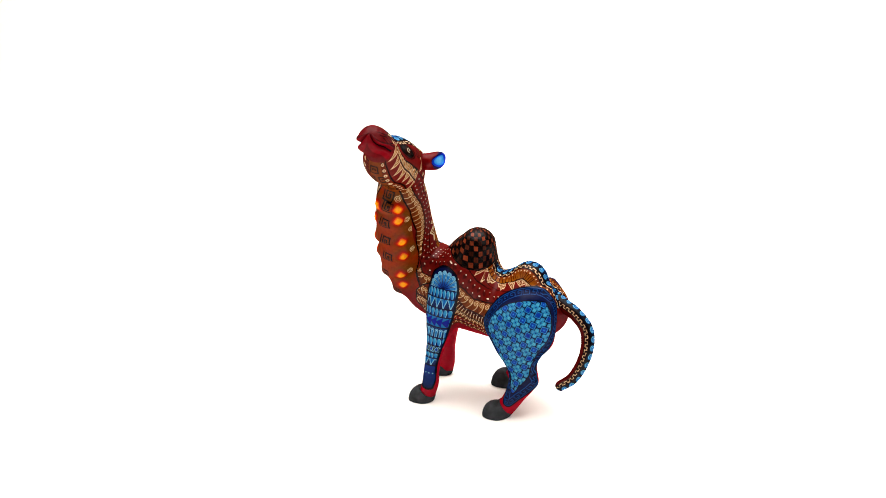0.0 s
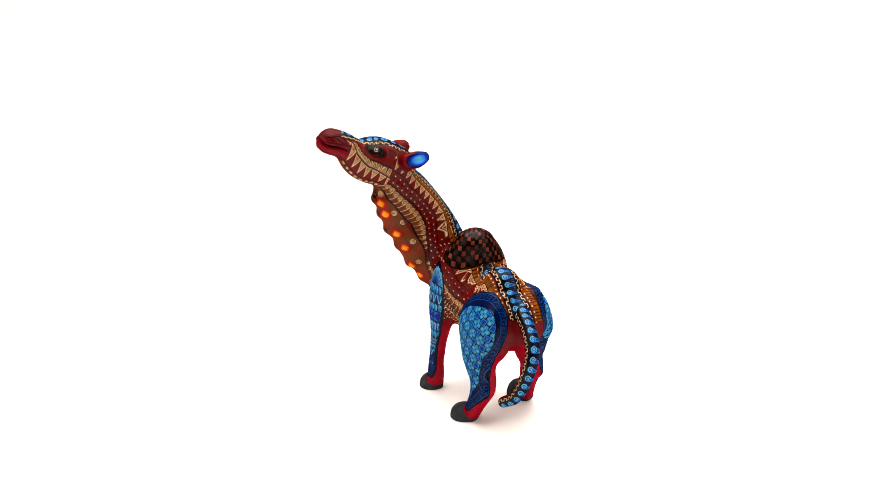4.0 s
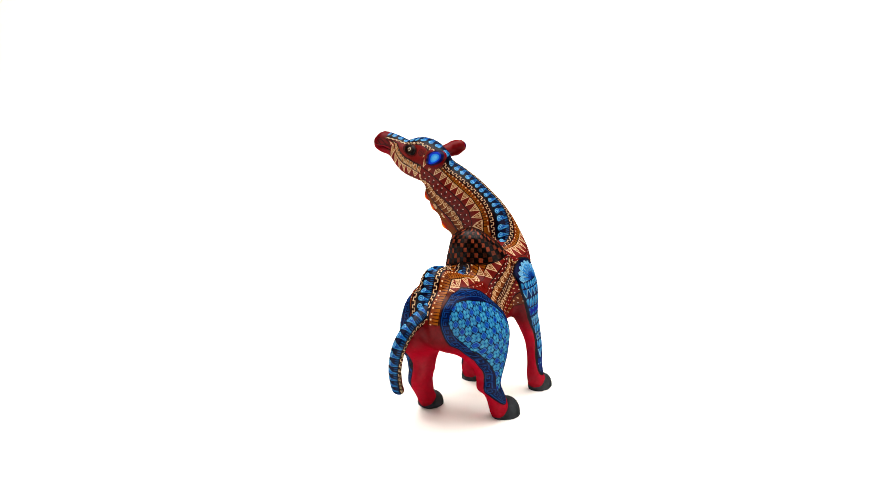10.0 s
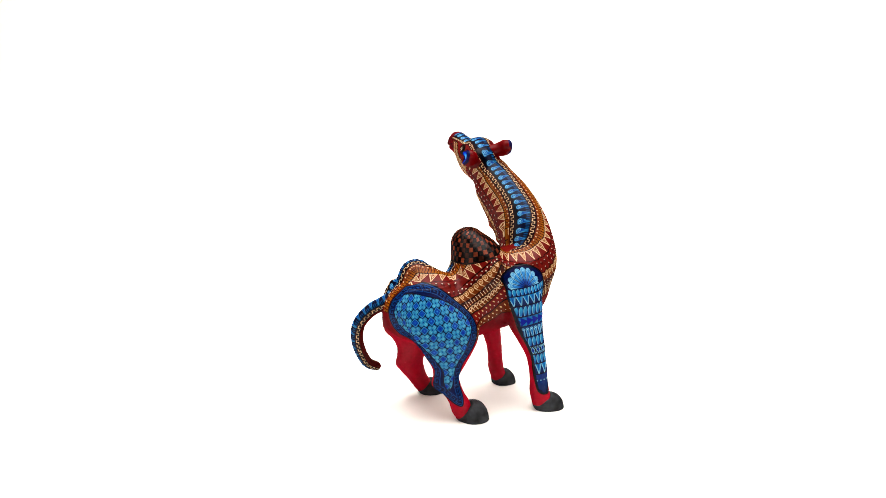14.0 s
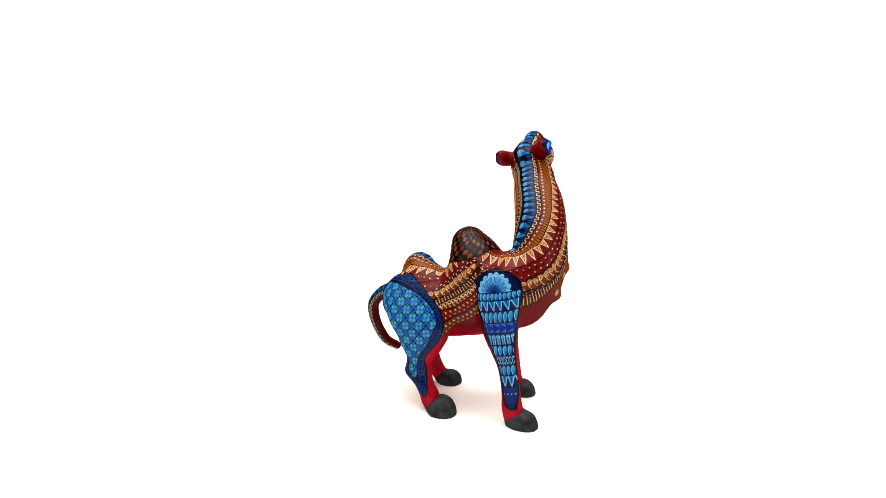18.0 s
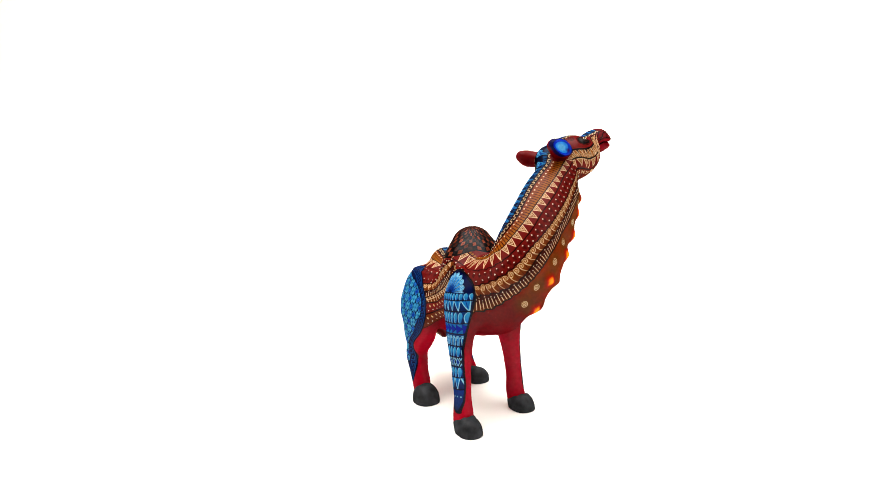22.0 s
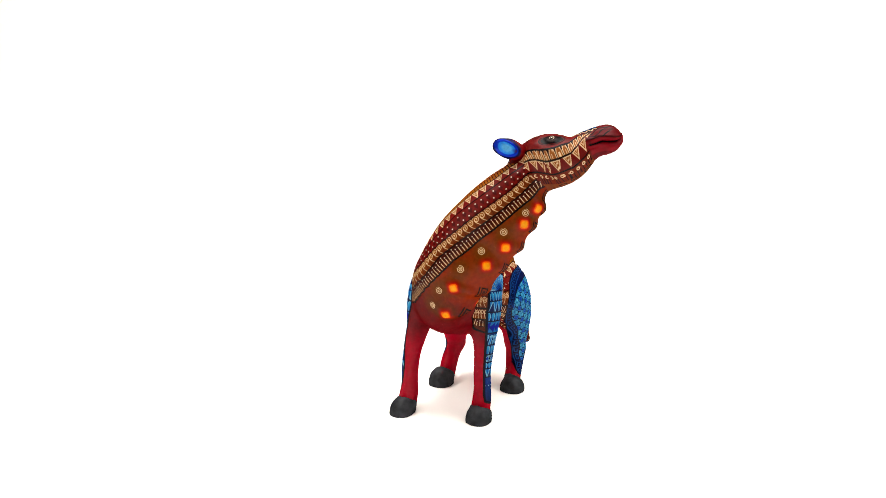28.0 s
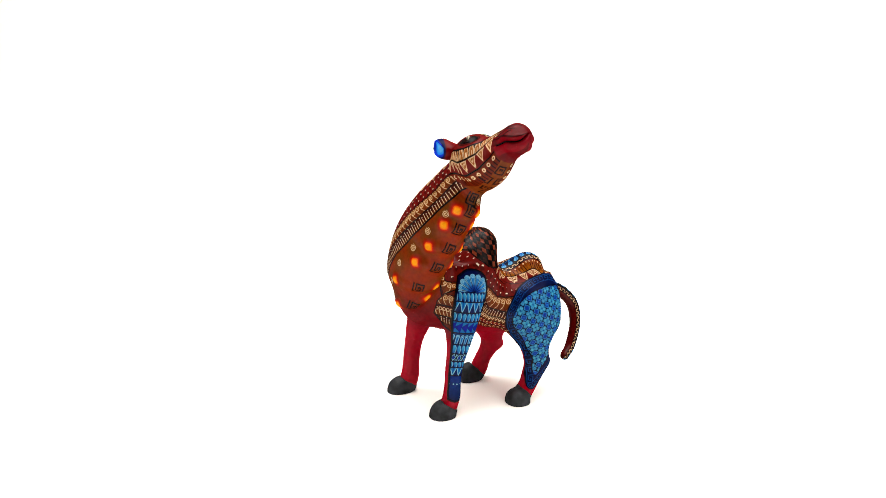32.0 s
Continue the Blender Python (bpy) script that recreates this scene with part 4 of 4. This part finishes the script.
    paint_stripe(sub, zone * root * soft(5.2 - aw, 0.3), run, away, np.full(len(hind), 5.2), away)
    coat.c[hind] = sub.c
    # ridge stripe: neck and head, then again behind the front hump
    lo, hi = -table(s, EDGE_RIGHT[0]), table(s, EDGE_LEFT[0])
    neck = soft(np.minimum(a - lo, hi - a) * per, 0.3) * (s < 156)
    half, centre = 0.5 * (hi - lo) * per, (a - 0.5 * (hi + lo)) * per
    rows = np.flatnonzero(head > 0)
    sub = coat.some(rows)
    paint_head(sub, v[rows], n[rows], s[rows], a[rows], left[rows], head[rows])
    coat.c[rows] = sub.c
    crown = head * (b < 45) * (s > 3)
    e1 = edges[1]
    fret = crown * soft((b - edges[0]) * per, 0.3) * soft((e1 - b) * per, 0.3)
    coat.lay(fret, DEEP)
    wide = np.maximum((e1 - edges[0]) * per, 0.01)
    coat.lay(fret * stroke(fret_line(s, (b - edges[0]) / np.maximum(e1 - edges[0], 0.1), wide, 4.0), 0.27), CREAM)
    paint_stripe(coat, neck * np.maximum(trunk, crown), s, a, half, centre)
    paint_hump(coat, v, n)
    # bib of bands before the left foreleg
    bib, _ = outline(x, z, [(22, 112), (36, 107), (42, 102), (43.5, 92), (37, 84), (34.5, 80), (32, 77), (26, 80), (22, 90)])
    rows = np.flatnonzero((bib > -1) & (y > 22))
    sub, bib, tilt = coat.some(rows), bib[rows], z[rows] - 0.25 * (x[rows] - 36)
    m, across = soft(bib, 0.4), x[rows] - 0.6 * y[rows]
    sub.lay(m, (0.24, 0.06, 0.022))
    for top, tall, kind in ((107, 9.5, 4), (97.5, 9.0, 6), (88.5, 6.0, 5)):
        part_of = (top - tilt) / tall
        paint_bands(sub, across, part_of, np.full(len(rows), tall), kind, m * (part_of > 0) * (part_of < 1))
    sub.lay(stroke(np.abs(bib), 0.45), DARK)
    coat.c[rows] = sub.c
    # blue panels
    for side, leg, thigh, field, turn in ((-1, LEG_RIGHT, THIGH_RIGHT, FIELD_RIGHT, 0.87), (1, LEG_LEFT, THIGH_LEFT, FIELD_LEFT, 0.42)):
        rows = np.flatnonzero((side * (y - 3) > 4) & (z < 132))
        sub = coat.some(rows)
        paint_panels(sub, x[rows], y[rows], z[rows], side * n[rows, 1], side, leg, thigh, field, turn)
        coat.c[rows] = sub.c
    # red sockets of the ears
    for place in ((17.0, 58.0, 209.0), (41.0, 60.0, 216.0)):
        dist = np.sqrt(((v - np.asarray(place)) ** 2).sum(1))
        coat.lay(soft(9.5 - dist, 1.0) * (b > 24), (0.26, 0.012, 0.016))
    return coat.c


# ---- the figurine ----
BODY = ("torso", "neck", "throat", "head", "jaw", "front_hump", "rear_hump", "groin")
FLOOR = 6.4                                      # height of the floor in the figurine's own millimetres


def body_form(p):
    forms = [tube(p, FORM[n][1], FORM[n][0]) for n in BODY] + [limb(p, LIMB[n], 2.0 if "hind" in n else 2.4) for n in LIMB]
    return np.maximum(blend(forms), FLOOR + 0.6 - p[:, 2])


def normals(v, f):
    face = np.cross(v[f[:, 2]] - v[f[:, 0]], v[f[:, 3]] - v[f[:, 1]])
    n = np.stack([sum(np.bincount(f[:, c], face[:, k], len(v)) for c in range(4)) for k in range(3)], 1)
    return n / (np.sqrt((n ** 2).sum(1)) + 1e-9)[:, None]


def carve(v, n, guide):
    """Chisel work: plates on the throat, the mouth, hollows round the eyes."""
    s, a, d = guide
    push = np.zeros(len(v))
    fade = soft(np.abs(a) - np.where(a > 0, 104, 118), 14) * soft(s - 58, 6) * soft(192 - s, 10)
    ridge = np.full(len(v), 99.0)
    some = np.flatnonzero(fade > 0)
    near, u = np.full(len(some), 99.0), v[some]
    for k in range(6):
        row = spline([GEMS[k + 6], FRETS[k + 1], GEMS[k]], 6)
        for p, q in zip(row[:-1], row[1:]):
            e = q - p
            h = np.clip((u - p) @ e / (e @ e), -0.4, 1.4)
            near = np.minimum(near, np.sqrt(((u - p - h[:, None] * e) ** 2).sum(1)))
    ridge[some] = near
    push += fade * (2.5 * np.exp(-(ridge / 4.5) ** 2) - 1.0)
    mouth = table(s, {-9: 142, -2: 120, 4: 103, 12: 95, 16: 95})
    b = np.abs(a)
    front = soft(12.5 - s, 2.0) * (v[:, 2] > 195)
    push += front * (-(1.3 + 1.6 * soft(5 - s, 6)) * np.exp(-((b - mouth) / 6.5) ** 2) + 0.8 * np.exp(-((np.abs(b - mouth) - 20) / 11) ** 2))
    for place in EYES:
        dist = np.sqrt(((v - np.asarray(place)) ** 2).sum(1))
        push += -0.7 * np.exp(-((dist - 6.0) / 2.2) ** 2) + 0.5 * np.exp(-(dist / 3.0) ** 2)
    for place in ((17.5, 119.5, 229.0), (28.5, 119.5, 229.5)):
        dist = np.sqrt(((v - np.asarray(place)) ** 2).sum(1))
        push += -1.2 * np.exp(-(dist / 1.8) ** 2)
    return v + n * push[:, None]


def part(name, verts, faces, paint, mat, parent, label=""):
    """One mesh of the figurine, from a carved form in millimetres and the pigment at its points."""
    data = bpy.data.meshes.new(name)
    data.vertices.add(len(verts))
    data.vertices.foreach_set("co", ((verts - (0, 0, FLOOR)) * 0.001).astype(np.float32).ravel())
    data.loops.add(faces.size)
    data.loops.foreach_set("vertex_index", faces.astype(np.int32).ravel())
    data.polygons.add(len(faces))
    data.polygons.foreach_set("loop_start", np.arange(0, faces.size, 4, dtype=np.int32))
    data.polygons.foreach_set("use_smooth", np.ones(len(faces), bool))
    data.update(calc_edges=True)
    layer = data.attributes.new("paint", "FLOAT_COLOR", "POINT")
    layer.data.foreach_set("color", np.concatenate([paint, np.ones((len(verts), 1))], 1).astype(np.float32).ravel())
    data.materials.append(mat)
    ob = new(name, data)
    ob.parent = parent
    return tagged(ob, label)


def hoof(leg, x, y, long, wide, high, lean, level, rise, back):
    """A painted hoof: a low dome round the foot of a leg, with a flat sole and a slanting upper rim."""
    def form(p):
        up = p[:, 2] - FLOOR
        dome = (np.abs((p[:, 0] - x + lean * up) / long) ** 2.3 + np.abs((p[:, 1] - y) / wide) ** 2.3 + np.abs((up - 1.2) / (high - 1.2)) ** 2.3) ** (1 / 2.3)
        foot = blend([(dome - 1) * min(long, wide, high), limb(p, LIMB[leg], 2.0 if "hind" in leg else 2.4) - 0.2], 0.8)
        rim = level + rise * (p[:, 0] - back) + 0.35 * np.sin(p[:, 1] * 0.9 + p[:, 0] * 0.5)
        return np.maximum(np.maximum(foot, p[:, 2] - rim), FLOOR - p[:, 2])
    v, f = net(form, (x - 22, y - 17, 2), (x + 17, y + 17, 27), 0.8, 1, 2)
    v[:, 2] = np.maximum(v[:, 2], FLOOR)
    coat = Coat(len(v), (0.10, 0.105, 0.115))
    part("hoof", v, f, coat.c, HOOF_PAINT, figurine, "matt charcoal-black rounded hoof")


def ear(blade, stalk, side, face, tilt):
    aim = np.array((side * 0.99, tilt, 0.05))
    cup = [(x + 6.4 * aim[0], y + 6.4 * aim[1], z + 0.3, r - 1.5) for x, y, z, r in blade]
    form = lambda p: np.maximum(blend([tube(p, blade, 1.0), tube(p, stalk, 1.0)], 1.6), -tube(p, cup, 1.0))
    mid = np.mean(blade, 0)[:3]
    v, f = net(form, mid - 24, mid + 24, 0.9, 1, 2)
    coat = Coat(len(v), (0.31, 0.011, 0.018))
    y, z = v[:, 1] - face[1], v[:, 2] - face[2] + face[5] * (v[:, 1] - face[1])
    oval = np.hypot(y / face[3], z / face[4])
    m = soft((v - np.asarray(face[:3])) @ aim - 0.6, 0.8)
    coat.lay(m * soft(1.0 - oval, 0.08), (0.006, 0.015, 0.15))
    coat.lay(m * soft(0.78 - oval, 0.08), (0.015, 0.12, 0.75))
    coat.lay(m * soft(0.56 - oval, 0.08), (0.10, 0.48, 1.0))
    coat.lay(m * soft(0.36 - oval, 0.20), (0.26, 0.68, 1.0))
    part("ear", v, f, coat.c, PAINTED, figurine, "cupped red ear painted bright blue inside")


def tail():
    flat, nodes = FORM["tail"]
    v, f = net(lambda p: tube(p, nodes, flat), (-112, -14, 26), (-54, 40, 116), 0.9, 1, 3)
    line = spline(nodes, 10)[:, :3]
    start = np.concatenate([[0], np.cumsum(np.sqrt((np.diff(line, axis=0) ** 2).sum(1)))])
    near = np.argmin(((v[:, None, :] - line[None]) ** 2).sum(2), 1)
    axis = np.gradient(line, axis=0)
    axis /= np.sqrt((axis ** 2).sum(1))[:, None]
    w = v - line[near]
    s = start[near] + (w * axis[near]).sum(1)
    out = line[near] - np.array((-64.0, 13.0, 66.0))
    out -= axis[near] * (out * axis[near]).sum(1)[:, None]
    out /= np.sqrt((out ** 2).sum(1))[:, None]
    side = np.cross(axis[near], out)
    a = np.degrees(np.arctan2((w * side).sum(1), (w * out).sum(1)))
    b, per = np.abs(a), np.radians(1) * np.sqrt((w ** 2).sum(1))
    coat = Coat(len(v), (0.20, 0.016, 0.012))
    m = soft((108 - b) * per, 0.3) * soft((b - 66) * per, 0.3)
    coat.lay(m, (0.05, 0.01, 0.008))
    wide = 42 * per
    coat.lay(m * stroke(fret_line(s, (b - 66) / 42, wide, 4.3), 0.23), CREAM)
    paint_stripe(coat, soft((66 - b) * per, 0.3), s, a, 66 * per, a * per)
    part("tail", v, f, coat.c, PAINTED, figurine, "curved tail with blue drops and a cream fret line")


def eye(place):
    place = np.asarray(place)
    middle = np.array((28.0, 84.0, 214.0))
    look_out = place - middle
    look_out /= np.linalg.norm(look_out)
    heart = place - look_out * 1.5
    v, f = net(lambda p: np.sqrt(((p - heart) ** 2).sum(1)) - 2.5, heart - 5, heart + 5, 0.7, 1, 1)
    away = np.sqrt((np.cross(v - heart, look_out) ** 2).sum(1))
    coat = Coat(len(v), (0.055, 0.022, 0.015))
    coat.lay(stroke(np.abs(away - 2.2), 0.2), (0.16, 0.07, 0.045))
    coat.lay(stroke(away, 1.9), (0.012, 0.010, 0.010))
    coat.lay(stroke(np.abs(away - 1.5), 0.22), (0.9, 0.78, 0.62))
    coat.lay(stroke(away, 0.5), IVORY)
    part("eye", v, f, coat.c, PAINTED, figurine, "round painted eye with cream rings")


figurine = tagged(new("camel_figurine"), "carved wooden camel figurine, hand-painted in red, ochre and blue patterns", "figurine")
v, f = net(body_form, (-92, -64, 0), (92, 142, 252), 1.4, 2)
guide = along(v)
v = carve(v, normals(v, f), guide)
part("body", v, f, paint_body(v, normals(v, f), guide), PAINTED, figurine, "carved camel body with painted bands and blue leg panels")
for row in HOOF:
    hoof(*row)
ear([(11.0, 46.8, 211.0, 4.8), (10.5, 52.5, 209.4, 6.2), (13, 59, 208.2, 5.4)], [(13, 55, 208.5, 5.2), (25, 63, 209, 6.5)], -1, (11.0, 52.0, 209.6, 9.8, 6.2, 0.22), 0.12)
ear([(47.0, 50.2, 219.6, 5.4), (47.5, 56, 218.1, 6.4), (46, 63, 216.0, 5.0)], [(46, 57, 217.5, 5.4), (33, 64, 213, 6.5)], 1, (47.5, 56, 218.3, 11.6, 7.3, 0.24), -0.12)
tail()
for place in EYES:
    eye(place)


def motions():
    """The turntable carries the figurine round at an even speed."""
    rows = []
    for k in range(33):
        m = pose(0, 0, 0, 0, 0, -203.960 - 9.70222 * k) @ pose(0, -0.00743, 0)
        rows.append((float(k), m))
    walk(figurine, rows)


motions()
